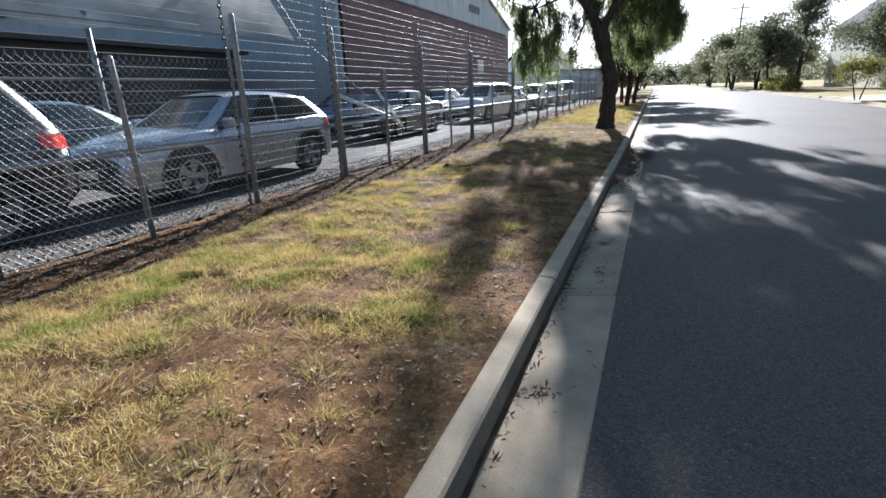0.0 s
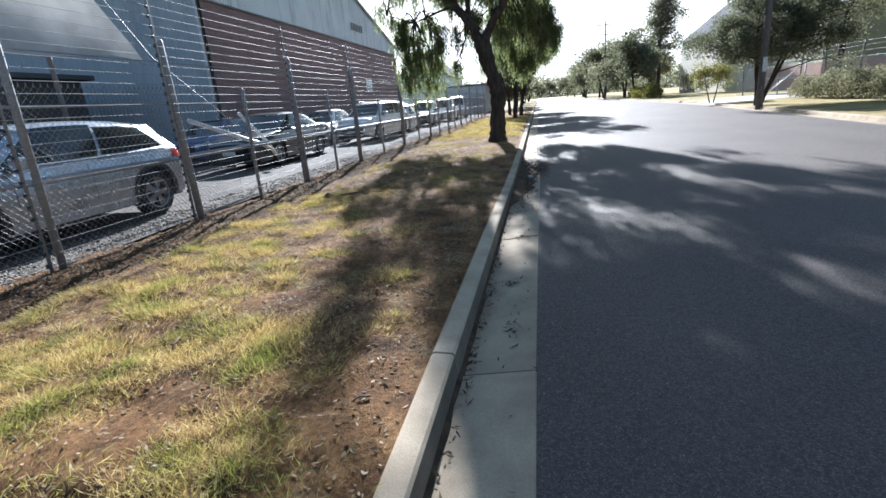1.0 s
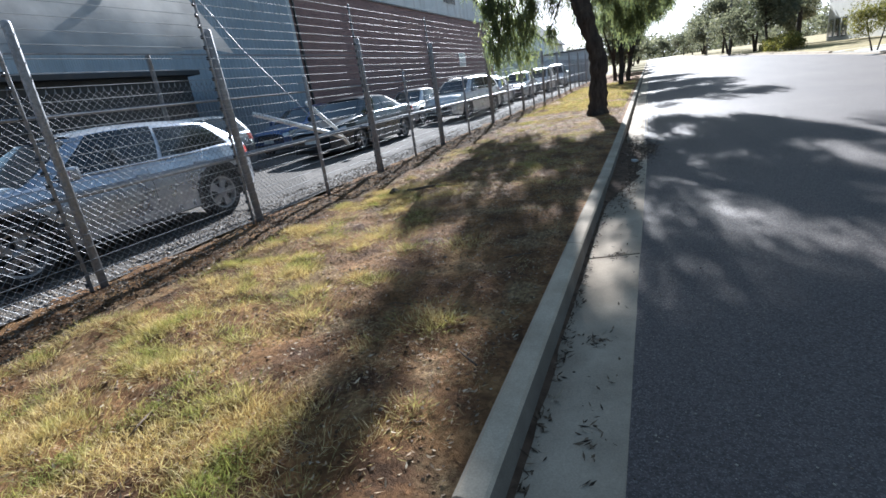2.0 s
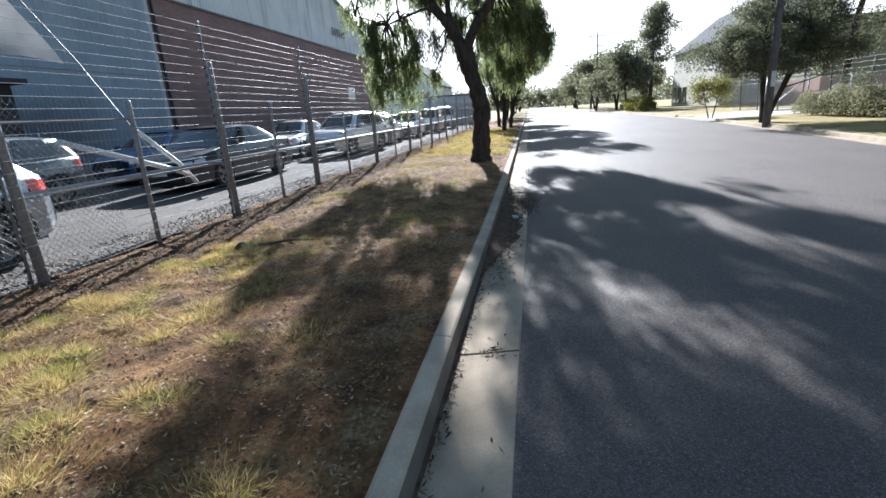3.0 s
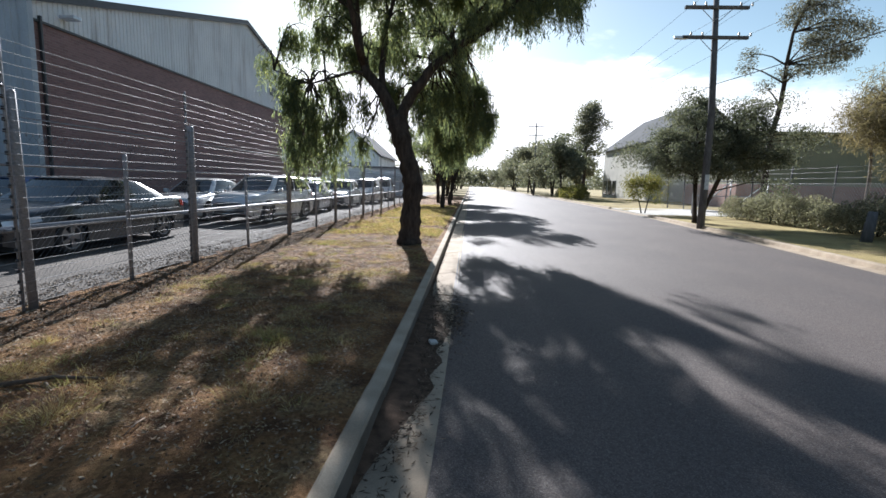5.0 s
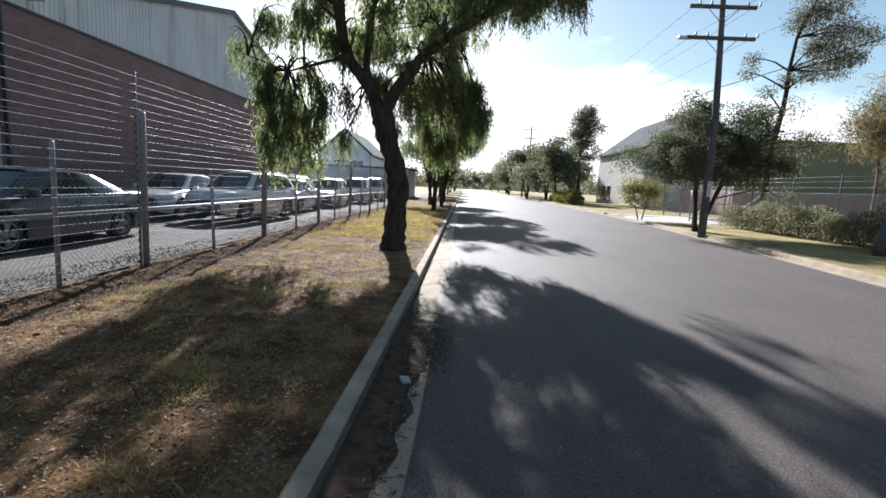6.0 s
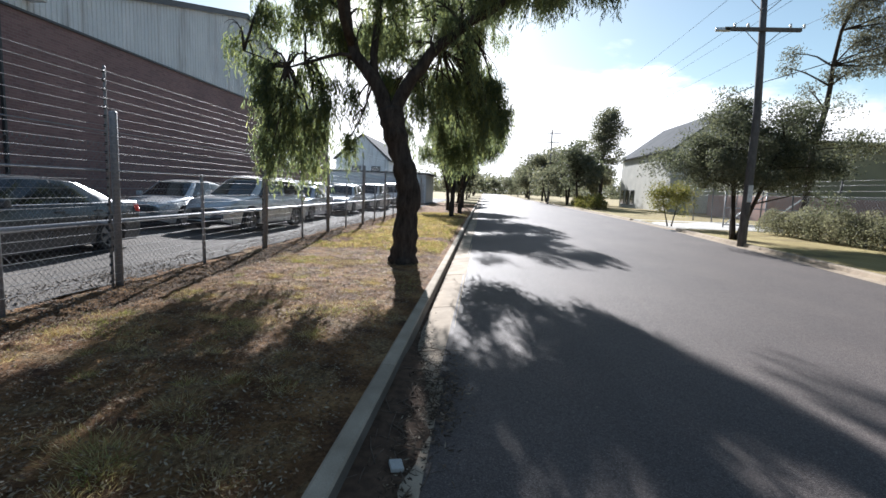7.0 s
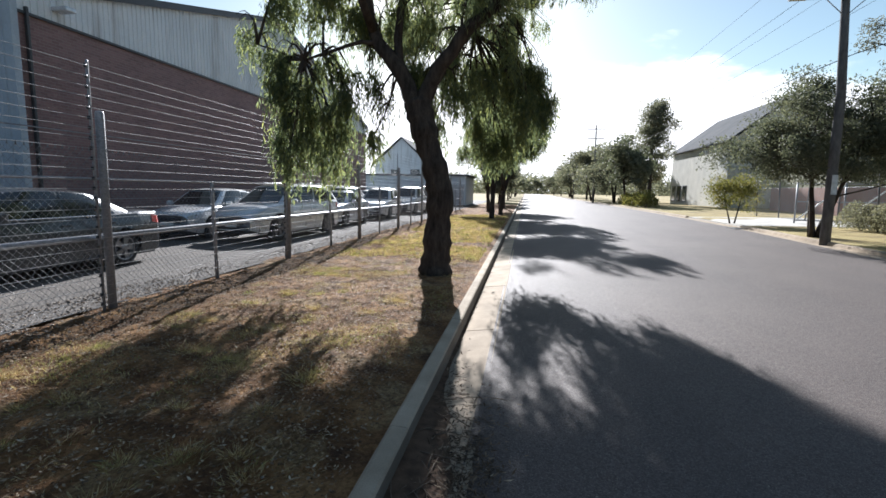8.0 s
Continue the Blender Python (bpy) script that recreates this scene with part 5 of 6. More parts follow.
# ---------------------------------------------------------------- cars
def car(label, at, turn, paint, L=4.45, W=1.80, H=1.58, belt=1.0, hood=0.98, style="hatch", clearance=0.24, wheel_r=0.34, wb=2.64, rails=False, clad=False, category="car"):
    """A parked car, nose towards -y. Body sides follow the wheel arches; windows, lamps, wheels, mirrors and handles are parts."""
    c = thing("car", label, category, at, turn, group="cars in the yard")
    M = mat_paint("car_paint", paint, 0.75 if paint[2] == 0.51 else 0.35, 0.22 if max(paint) > 0.2 else 0.06)
    yf, yr = -wb / 2, wb / 2
    y_nose, y_tail = -L / 2 - 0.0, L / 2
    front_over = L / 2 - wb / 2
    deck = {"hatch": belt + 0.04, "sedan": belt + 0.03, "wagon": belt + 0.04}[style]
    cowl, ws_top = y_nose + 1.18, y_nose + 1.98
    roof_end = {"hatch": y_tail - 0.62, "sedan": y_tail - 1.55, "wagon": y_tail - 0.45}[style]
    glass_end = {"hatch": y_tail - 0.12, "sedan": y_tail - 0.75, "wagon": y_tail - 0.10}[style]

    def top(y):
        """Height of the body's shoulder line."""
        return float(np.interp(y, [y_nose, y_nose + 0.10, y_nose + 0.45, cowl, 0, y_tail - 0.5, y_tail - 0.06, y_tail], [0.66, 0.76, hood - 0.12, belt - 0.03, belt, deck, deck - 0.02, deck - 0.14]))

    def low(y):
        z = float(np.interp(y, [y_nose, y_nose + 0.25, y_tail - 0.3, y_tail], [clearance + 0.08, clearance, clearance, clearance + 0.14]))
        for yc in (yf, yr):
            d = abs(y - yc)
            R = wheel_r + 0.06
            if d < R:
                z = max(z, wheel_r + math.sqrt(R * R - d * d))
        return z

    def half(y, u):
        """Half-width; u runs from the sill (0) to the shoulder (1)."""
        plan = float(np.interp(y, [y_nose, y_nose + 0.12, y_nose + 0.45, y_nose + 0.9, y_tail - 0.7, y_tail - 0.2, y_tail], [0.66, 0.80, 0.92, 1.0, 1.0, 0.94, 0.78]))
        belly = 0.955 + 0.045 * math.sin(math.pi * min(1, 0.12 + u * 0.80)) - 0.035 * max(0, u - 0.75) / 0.25 + 0.012 * math.exp(-((u - 0.62) / 0.05) ** 2)
        return W / 2 * plan * belly

    n, rows = 89, 12
    ysx = np.unique(np.concatenate([np.linspace(y_nose, y_tail, n), [yf - wheel_r - 0.06, yf + wheel_r + 0.06, yr - wheel_r - 0.06, yr + wheel_r + 0.06]]))
    V, F = [], []
    n = len(ysx)
    for y in ysx:
        zl, zt = low(y), top(y)
        for s in (-1, 1):
            for j in range(rows + 1):
                u = j / rows
                z = zl + (zt - zl) * u
                uu = (z - clearance) / (zt - clearance)
                V.append((s * half(y, uu), y, z))
        w = half(y, 1.0)
        for j in range(1, 8):
            q = -1 + 2 * j / 8
            V.append((w * q, y, zt + 0.055 * (1 - q ** 4)))
    st = 2 * (rows + 1) + 7
    for i in range(n - 1):
        a, b = i * st, (i + 1) * st
        for j in range(rows):
            F.append((a + j, a + j + 1, b + j + 1, b + j))
            k = rows + 1 + j
            F.append((a + k, b + k, b + k + 1, a + k + 1))
        chain = [rows] + [2 * (rows + 1) + j for j in range(7)] + [2 * rows + 1]
        for p, q in zip(chain[:-1], chain[1:]):
            F.append((a + p, a + q, b + q, b + p))
    for i in (0, n - 1):
        a = i * st
        ring = [a + j for j in range(rows + 1)] + [a + 2 * (rows + 1) + j for j in range(7)] + [a + rows + 1 + j for j in range(rows, -1, -1)]
        F.append(tuple(ring if i == 0 else ring[::-1]))
    body = link("body", mesh_from("body", V, F, M, True), c)
    # underside and wheel wells
    part("underbody", boxed(-W / 2 + 0.16, W / 2 - 0.16, y_nose + 0.2, y_tail - 0.2, clearance - 0.04, 0.74), M_PLASTIC, c)
    # cabin: rings from shoulder to roof
    wb_, wr_ = W / 2 * 0.945, W / 2 * 0.70
    prof = [(cowl - 0.05, glass_end), (None, None)]
    levels = 7

    def cab(u):
        """Front y, rear y, half width, z at height u of the cabin (0 shoulder, 1 roof)."""
        z = belt - 0.03 + (H - belt + 0.0) * u
        yf_ = cowl - 0.05 + (ws_top - cowl + 0.05) * (u ** 0.92)
        yr_ = glass_end + (roof_end - glass_end) * (u ** 1.25)
        return yf_, yr_, wb_ + (wr_ - wb_) * (u ** 1.15), z

    fall = {"hatch": 0.16, "sedan": 0.14, "wagon": 0.07}[style]

    def sag(s, z):
        """The roof line falls towards the rear."""
        b0 = belt - 0.03
        return b0 + (z - b0) * (1 - fall * max(0.0, (s - 0.3) / 0.7) ** 2 - 0.05 * max(0.0, (0.25 - s) / 0.25) ** 2)

    V, F = [], []
    ny = 26
    for k in range(levels + 1):
        u = k / levels * 0.93
        a, b, w, z = cab(u)
        ring = []
        for i in range(ny + 1):
            s = i / ny
            y = a + (b - a) * s
            taper_ = 1 - 0.10 * (abs(2 * s - 1) ** 3)
            ring.append((w * taper_, y, sag(s, z)))
        V += ring + [(-x, y, z) for x, y, z in ring[::-1]]
    m = 2 * (ny + 1)
    for k in range(levels):
        for i in range(m):
            a, b = k * m + i, k * m + (i + 1) % m
            F.append((a, b, b + m, a + m))
    o = len(V)
    a, b, w, z = cab(0.93)
    nx = 10
    for i in range(ny + 1):
        s = i / ny
        y = a + (b - a) * s
        tp = 1 - 0.10 * (abs(2 * s - 1) ** 3)
        for j in range(nx + 1):
            q = -1 + 2 * j / nx
            V.append((w * tp * q, y, sag(s, z + (H - z) * (1 - q ** 4) ** 0.5 * min(1.0, 0.55 + 1.8 * min(s, 1 - s)) if abs(q) < 1 else z)))
    for i in range(ny):
        for j in range(nx):
            p = o + i * (nx + 1) + j
            F.append((p, p + 1, p + nx + 2, p + nx + 1))
    link("cabin", mesh_from("cabin", V, F, M, True), c)

    def side_pane(s0, s1, sgn, u0=0.10, u1=0.92, lift=0.008):
        """A window between fractions s0 and s1 of the cabin's length."""
        V, F = [], []
        nn, mm = 10, 5
        for k in range(mm + 1):
            u = u0 + (u1 - u0) * k / mm
            a, b, w, z = cab(u)
            for i in range(nn + 1):
                s = s0 + (s1 - s0) * i / nn
                tp = 1 - 0.10 * (abs(2 * s - 1) ** 3)
                V.append((sgn * (w * tp + lift), a + (b - a) * s, sag(s, z)))
        for k in range(mm):
            for i in range(nn):
                p = k * (nn + 1) + i
                F.append((p, p + 1, p + nn + 2, p + nn + 1))
        return link("side_window", mesh_from("side_window", V, F, M_GLASS, True), c)

    for sgn in (-1, 1):
        side_pane(0.07, 0.485, sgn)
        side_pane(0.505, {"hatch": 0.90, "wagon": 0.82, "sedan": 0.86}[style], sgn, 0.12 if style == "hatch" else 0.10, 0.86 if style == "hatch" else 0.92)
        if style == "wagon":
            side_pane(0.835, 0.95, sgn, 0.2, 0.78)

    def end_pane(name, front):
        V, F = [], []
        nn, mm = 12, 6
        for k in range(mm + 1):
            u = 0.05 + 0.84 * k / mm
            a, b, w, z = cab(u)
            for i in range(nn + 1):
                q = (-1 + 2 * i / nn) * 0.90
                bow = 0.10 * (1 - q * q)
                V.append((w * 0.90 * q, (a - 0.012 - bow * 0.6) if front else (b + 0.012 + bow * 0.35), sag(0.0 if front else 1.0, z + 0.004)))
        for k in range(mm):
            for i in range(nn):
                p = k * (nn + 1) + i
                F.append((p, p + 1, p + nn + 2, p + nn + 1))
        return link(name, mesh_from(name, V, F, M_GLASS, True), c)

    end_pane("windscreen", True)
    end_pane("rear_window", False)
    # wheels
    for x, y in ((-1, yf), (1, yf), (-1, yr), (1, yr)):
        ring = []
        for k, (r, dx) in enumerate([(wheel_r * 0.68, 0.10), (wheel_r * 0.93, 0.11), (wheel_r, 0.085), (wheel_r, -0.085), (wheel_r * 0.93, -0.11)]):
            ring.append((r, dx))
        V, F = [], []
        S = 28
        for k in range(S):
            a = 2 * math.pi * k / S
            for r, dx in ring:
                V.append((dx, r * math.cos(a), r * math.sin(a)))
        q = len(ring)
        for k in range(S):
            for j in range(q - 1):
                a, b = k * q + j, ((k + 1) % S) * q + j
                F.append((a, b, b + 1, a + 1))
        F.append(tuple(k * q + q - 1 for k in range(S)))
        tyre = link("wheel", mesh_from("wheel", V, F, M_BLACK, True), c, "black tyre on alloy rim")
        tyre.matrix_basis = pose(x * (W / 2 - 0.135), y, wheel_r, 0, 0, 0 if x > 0 else 180)
        V, F = [], []
        Rr = wheel_r * 0.70
        for k in range(S):
            a = 2 * math.pi * k / S
            V += [(0.105, Rr * math.cos(a), Rr * math.sin(a)), (0.10, Rr * 0.90 * math.cos(a), Rr * 0.90 * math.sin(a)), (0.03, Rr * 0.86 * math.cos(a), Rr * 0.86 * math.sin(a))]
        for k in range(S):
            a, b = k * 3, ((k + 1) % S) * 3
            F += [(a, b, b + 1, a + 1), (a + 1, b + 1, b + 2, a + 2)]
        for k in range(10):
            a = 2 * math.pi * (k // 2) / 5 + (0.16 if k % 2 else -0.16)
            d = np.array([math.cos(a), math.sin(a)])
            e = np.array([-d[1], d[0]])
            o = len(V)
            for rr_, hw, dx in ((0.05, 0.022, 0.095), (Rr * 0.92, 0.030, 0.085)):
                for sg in (-1, 1):
                    p = d * rr_ + e * hw * sg
                    V += [(dx, p[0], p[1]), (dx - 0.03, p[0], p[1])]
            F += [(o, o + 2, o + 6, o + 4), (o, o + 4, o + 5, o + 1), (o + 2, o + 3, o + 7, o + 6)]
        rim = link("rim", mesh_from("rim", V, F, M_ALLOY), tyre)
        hub = tube_part("hub_cap", [(0.06, 0, 0), (0.10, 0, 0), (0.11, 0, 0)], [0.075, 0.07, 0.04], M_ALLOY, tyre, sides=14)
        disc = tube_part("brake_disc", [(0.015, 0, 0), (0.03, 0, 0)], Rr * 0.93, M_PLASTIC, tyre, sides=20)

    def lens(name, y0, y1, z0, z1, sgn, mat, wrap, label=""):
        """A lamp that follows the body's corner."""
        V, F = [], []
        nn, mm = 8, 4
        for k in range(mm + 1):
            for i in range(nn + 1):
                y = y0 + (y1 - y0) * i / nn
                z = z0 + (z1 - z0) * k / mm + wrap * (i / nn)
                uu = (z - clearance) / (top(y) - clearance)
                V.append((sgn * (half(y, min(1, uu)) + 0.012), y, z))
        for k in range(mm):
            for i in range(nn):
                p = k * (nn + 1) + i
                F.append((p, p + 1, p + nn + 2, p + nn + 1))
        return link(name, mesh_from(name, V, F, mat, True), c, label)

    for sgn in (-1, 1):
        lens("headlight", y_nose + 0.02, y_nose + 0.52, 0.60, 0.70, sgn, M_LENS, 0.08, "clear headlight")
        lens("taillight", y_tail - 0.01, y_tail - 0.36, deck - 0.26, deck - 0.10, sgn, M_RED, 0.05, "red taillight")
        part("taillight_rear", boxed(sgn * W * 0.30 - 0.13, sgn * W * 0.30 + 0.13, y_tail - 0.03, y_tail + 0.015, deck - 0.30, deck - 0.14, 0.012), M_RED, c)
        mir = part("mirror", boxed(sgn * (W / 2 + 0.10) - 0.085, sgn * (W / 2 + 0.10) + 0.085, cowl + 0.30, cowl + 0.42, belt - 0.02, belt + 0.13, 0.035), M, c)
        part("mirror_arm", boxed(min(sgn * W * 0.45, sgn * (W / 2 + 0.06)), max(sgn * W * 0.45, sgn * (W / 2 + 0.06)), cowl + 0.32, cowl + 0.39, belt - 0.03, belt + 0.02), M_PLASTIC, c)
        for yd in (0.10, 0.98):
            w = half(yd, 0.82)
            part("door_handle", boxed(min(sgn * w, sgn * (w + 0.03)), max(sgn * w, sgn * (w + 0.03)), yd, yd + 0.19, belt - 0.15, belt - 0.12, 0.008), M, c)
        for yd in (-0.75, 0.28, 1.06):
            w = half(yd, 0.5)
            V = []
            for k in range(9):
                z = clearance + 0.20 + (belt - clearance - 0.26) * k / 8
                w = half(yd, (z - clearance) / (top(yd) - clearance)) + 0.002
                V += [(sgn * w, yd - 0.004, z), (sgn * w, yd + 0.004, z)]
            link("door_gap", mesh_from("door_gap", V, [(2 * k, 2 * k + 1, 2 * k + 3, 2 * k + 2) for k in range(8)], M_PLASTIC), c)
        trim = []
        for i in range(13):
            s = 0.05 + 0.9 * i / 12
            a, b, w, z = cab(0.07)
            trim.append((sgn * (w * (1 - 0.10 * (abs(2 * s - 1) ** 3)) + 0.012), a + (b - a) * s, z))
        tube_part("belt_trim", trim, 0.011, M_CHROME, c, sides=5)
        # sill
        w = W / 2 * 0.955
        part("sill", boxed(min(sgn * (w - 0.1), sgn * (w + 0.012)), max(sgn * (w - 0.1), sgn * (w + 0.012)), yf + 0.42, yr - 0.42, clearance - 0.02, clearance + 0.11, 0.02), M_PLASTIC if clad else M, c)
        if clad:
            for yc in (yf, yr):
                V, F = [], []
                for k in range(19):
                    a = math.pi * (k / 18) * 1.1 - 0.05 * math.pi
                    for R in (wheel_r + 0.055, wheel_r + 0.125):
                        y, z = yc + R * math.cos(a), wheel_r + R * math.sin(a)
                        z = max(z, clearance)
                        V.append((sgn * (half(y, (z - clearance) / (top(y) - clearance)) + 0.014), y, z))
                for k in range(18):
                    F.append((2 * k, 2 * k + 1, 2 * k + 3, 2 * k + 2))
                link("arch_trim", mesh_from("arch_trim", V, F, M_PLASTIC, True), c)
        if rails:
            a, b, w, z = cab(0.95)
            z = z - 0.02
            tube_part("roof_rail", [(sgn * w * 0.98, a + 0.25, z + 0.03), (sgn * w * 1.0, a + 0.4, z + 0.10), (sgn * w * 1.0, b - 0.5, z + 0.10), (sgn * w * 0.96, b - 0.3, z + 0.03)], 0.016, M_ALLOY, c, sides=6)
    # front and rear faces
    part("grille", boxed(-0.42, 0.42, y_nose - 0.02, y_nose + 0.05, 0.50, 0.66, 0.02), M_PLASTIC, c)
    part("lower_intake", boxed(-0.55, 0.55, y_nose - 0.015, y_nose + 0.05, clearance + 0.10, clearance + 0.20, 0.02), M_PLASTIC, c)
    part("number_plate", boxed(-0.19, 0.19, y_nose - 0.035, y_nose - 0.02, 0.43, 0.53), M_PLATE, c)
    part("number_plate", boxed(-0.19, 0.19, y_tail + 0.005, y_tail + 0.02, 0.62, 0.72), M_PLATE, c)
    part("rear_bumper", boxed(-W * 0.38, W * 0.38, y_tail - 0.08, y_tail + 0.04, clearance + 0.14, clearance + 0.34, 0.03), M_PLASTIC if clad else M, c)
    return c


SILVER, WHITE, DARKGREY, BLACKP, BLUEGREY, TEAL, BLUE = (0.40, 0.44, 0.51), (0.72, 0.73, 0.74), (0.035, 0.040, 0.047), (0.018, 0.018, 0.02), (0.10, 0.12, 0.14), (0.03, 0.075, 0.08), (0.04, 0.09, 0.25)
car("silver crossover hatchback parked behind the mesh fence", (-6.97, 6.50, 0.03), 0, SILVER, 4.46, 1.80, 1.51, 0.99, 0.99, "hatch", 0.26, 0.345, 2.72, clad=True)
car("black four-wheel drive parked close behind the fence", (-7.05, 1.35, 0.03), 0, BLACKP, 4.75, 1.9, 1.78, 1.12, 1.12, "wagon", 0.28, 0.38, 2.8, rails=True, clad=True)
car("dark teal sedan parked under the shade cloth", (-10.3, 5.4, 0.03), 8, TEAL, 4.6, 1.8, 1.48, 0.96, 0.94, "sedan", 0.2, 0.33, 2.7)
car("blue-black wagon parked under the shade cloth", (-10.6, 10.6, 0.03), 5, BLUEGREY, 4.6, 1.8, 1.52, 0.98, 0.95, "wagon", 0.2, 0.33, 2.7)
car("dark grey sedan with red tail lights in the yard", (-8.45, 15.72, 0.03), 0, DARKGREY, 4.95, 1.84, 1.49, 0.98, 0.95, "sedan", 0.2, 0.335, 2.75)
car("blue hatchback parked against the brick warehouse wall", (-11.6, 17.2, 0.03), 2, BLUE, 4.2, 1.75, 1.45, 0.95, 0.93, "hatch", 0.2, 0.32, 2.55)
car("white hatchback parked in the yard row", (-10.1, 23.3, 0.03), 4, WHITE, 4.3, 1.78, 1.5, 0.97, 0.95, "hatch", 0.2, 0.33, 2.6)
car("white four-wheel drive parked at an angle in the yard", (-7.75, 23.6, 0.03), -7, WHITE, 4.7, 1.86, 1.68, 1.08, 1.06, "wagon", 0.26, 0.37, 2.78, rails=True)
ROWC = [(-10.2, 28.6, WHITE, "hatch", 1.5), (-8.1, 29.2, SILVER, "sedan", 1.47), (-9.9, 33.8, SILVER, "wagon", 1.66), (-7.9, 35.0, WHITE, "wagon", 1.62), (-9.8, 39.2, WHITE, "hatch", 1.5), (-7.7, 41.0, WHITE, "wagon", 1.75), (-9.6, 45.5, BLUEGREY, "sedan", 1.47), (-7.6, 47.5, WHITE, "wagon", 1.9)]
for x, y, p, stl, h in ROWC:
    nm = {WHITE: "white", SILVER: "silver", BLUEGREY: "blue-grey"}[p]
    car(nm + " " + {"hatch": "hatchback", "sedan": "sedan", "wagon": "wagon"}[stl] + " parked further along the yard row", (x, y, 0.03), rk.uniform(-4, 4), p, 4.45, 1.8, h, 0.97 + (h - 1.5) * 0.4, 0.96, stl, 0.22, 0.335, 2.65)


# ---------------------------------------------------------------- small things on the verge and in the gutter
def scatter(n, x0, x1, y0, y1, rng):
    return rng.uniform(x0, x1, n), rng.uniform(y0, y1, n)


def grass():
    rng = np.random.default_rng(77)
    B, A, L, Wd = [], [], [], []

    def sow(n, x0, x1, y0, y1, lo, hi, size, width, thresh, freq=0.75, seed=3, lean=0.9):
        x, y = scatter(n, x0, x1, y0, y1, rng)
        d = 0.6 * vnoise(x * freq + 50, y * freq + 50, seed) + 0.4 * vnoise(x * 2.8 + 50, y * 2.8 + 50, seed + 1)
        keep = d + rng.uniform(-0.08, 0.08, n) > thresh(x, y)
        x, y, d = x[keep], y[keep], d[keep]
        m = len(x)
        B.append(np.stack([x, y, verge_z(x, y) - 0.006], 1))
        a = rng.normal(size=(m, 3)) * lean
        a[:, 2] = np.abs(a[:, 2]) * 0.5 + 0.55
        A.append(a)
        L.append(rng.uniform(lo, hi, m) * size * (0.6 + 1.0 * np.clip(d, 0, 1)))
        Wd.append(rng.uniform(0.7, 1.4, m) * width)

    edge = lambda x: 0.28 * np.clip((x + 1.7) / 0.8, 0, 1) + 0.30 * np.clip((-3.9 - x) / 0.5, 0, 1)
    # lush by the start, thinning to bare soil further on
    sow(300000, -4.5, -0.95, -1.0, 7.0, 0.5, 1.3, 0.048, 0.0029, lambda x, y: 0.68 + edge(x) + 0.09 * np.clip((x + 3.0) / 1.2, 0, 1) * np.clip((y - 1.5) / 2, 0, 1) + 0.06 * np.clip(y - 4, 0, 9))
    sow(60000, -4.3, -0.95, 6.0, 13.0, 0.5, 1.2, 0.045, 0.004, lambda x, y: 0.83 + 0.6 * edge(x))
    sow(60000, -4.4, -0.9, 12.0, 22.0, 0.5, 1.2, 0.04, 0.004, lambda x, y: 0.60 + 0.4 * edge(x))
    sow(40000, -4.4, -0.9, 19.5, 40.0, 0.5, 1.3, 0.075, 0.012, lambda x, y: 0.36 + 0.3 * edge(x))
    # a few taller tufts, then many low ones
    low = []
    for k in range(330):
        tx, ty = rng.uniform(-4.3, -1.25), rng.uniform(-0.5, 9.5)
        if rng.uniform() < 0.12 + 0.80 * np.clip((-2.1 - tx) / 0.9, 0, 1) - 0.10 * np.clip(ty - 4.5, 0, 9):
            low.append((tx, ty, rng.uniform(0.05, 0.12), int(rng.uniform(160, 560))))
    low += [(rng.uniform(-2.1, -1.1), rng.uniform(-0.3, 4.2), rng.uniform(0.05, 0.11), int(rng.uniform(40, 190))) for k in range(60)]
    low += [(rng.uniform(-4.0, -1.1), rng.uniform(8.5, 19.0), rng.uniform(0.03, 0.10), int(rng.uniform(40, 240))) for k in range(90)]
    for tx, ty, r, n in low:
        x, y = tx + rng.normal(size=n) * r, ty + rng.normal(size=n) * r
        B.append(np.stack([x, y, verge_z(x, y) - 0.004], 1))
        A.append(np.stack([(x - tx) / r * 0.5 + rng.normal(size=n) * 0.5, (y - ty) / r * 0.5 + rng.normal(size=n) * 0.5, np.full(n, 0.7)], 1))
        L.append(rng.uniform(0.035, 0.10, n))
        Wd.append(rng.uniform(0.0018, 0.0036, n))
    for tx, ty, r, n in ((-2.02, 10.2, 0.13, 480), (-3.0, 3.6, 0.22, 700), (-2.6, 2.4, 0.25, 800), (-3.5, 5.9, 0.2, 600), (-1.55, 5.0, 0.12, 260), (-2.4, 4.9, 0.16, 400), (-1.75, 6.4, 0.14, 300), (-2.9, 8.9, 0.12, 220), (-2.75, 6.7, 0.2, 500), (-3.3, 4.6, 0.22, 600)):
        x, y = tx + rng.normal(size=n) * r, ty + rng.normal(size=n) * r
        B.append(np.stack([x, y, verge_z(x, y) - 0.004], 1))
        a = np.stack([(x - tx) / r * 0.5 + rng.normal(size=n) * 0.35, (y - ty) / r * 0.5 + rng.normal(size=n) * 0.35, np.full(n, 0.8)], 1)
        A.append(a)
        L.append(rng.uniform(0.04, 0.105, n))
        Wd.append(rng.uniform(0.002, 0.004, n))
    tagged(link("grass", leaves_mesh("grass", np.concatenate(B), np.concatenate(A), np.concatenate(L), np.concatenate(Wd), M_BLADES, rng)),
           "patchy short grass, half dried to straw", "grass", kind="stuff")


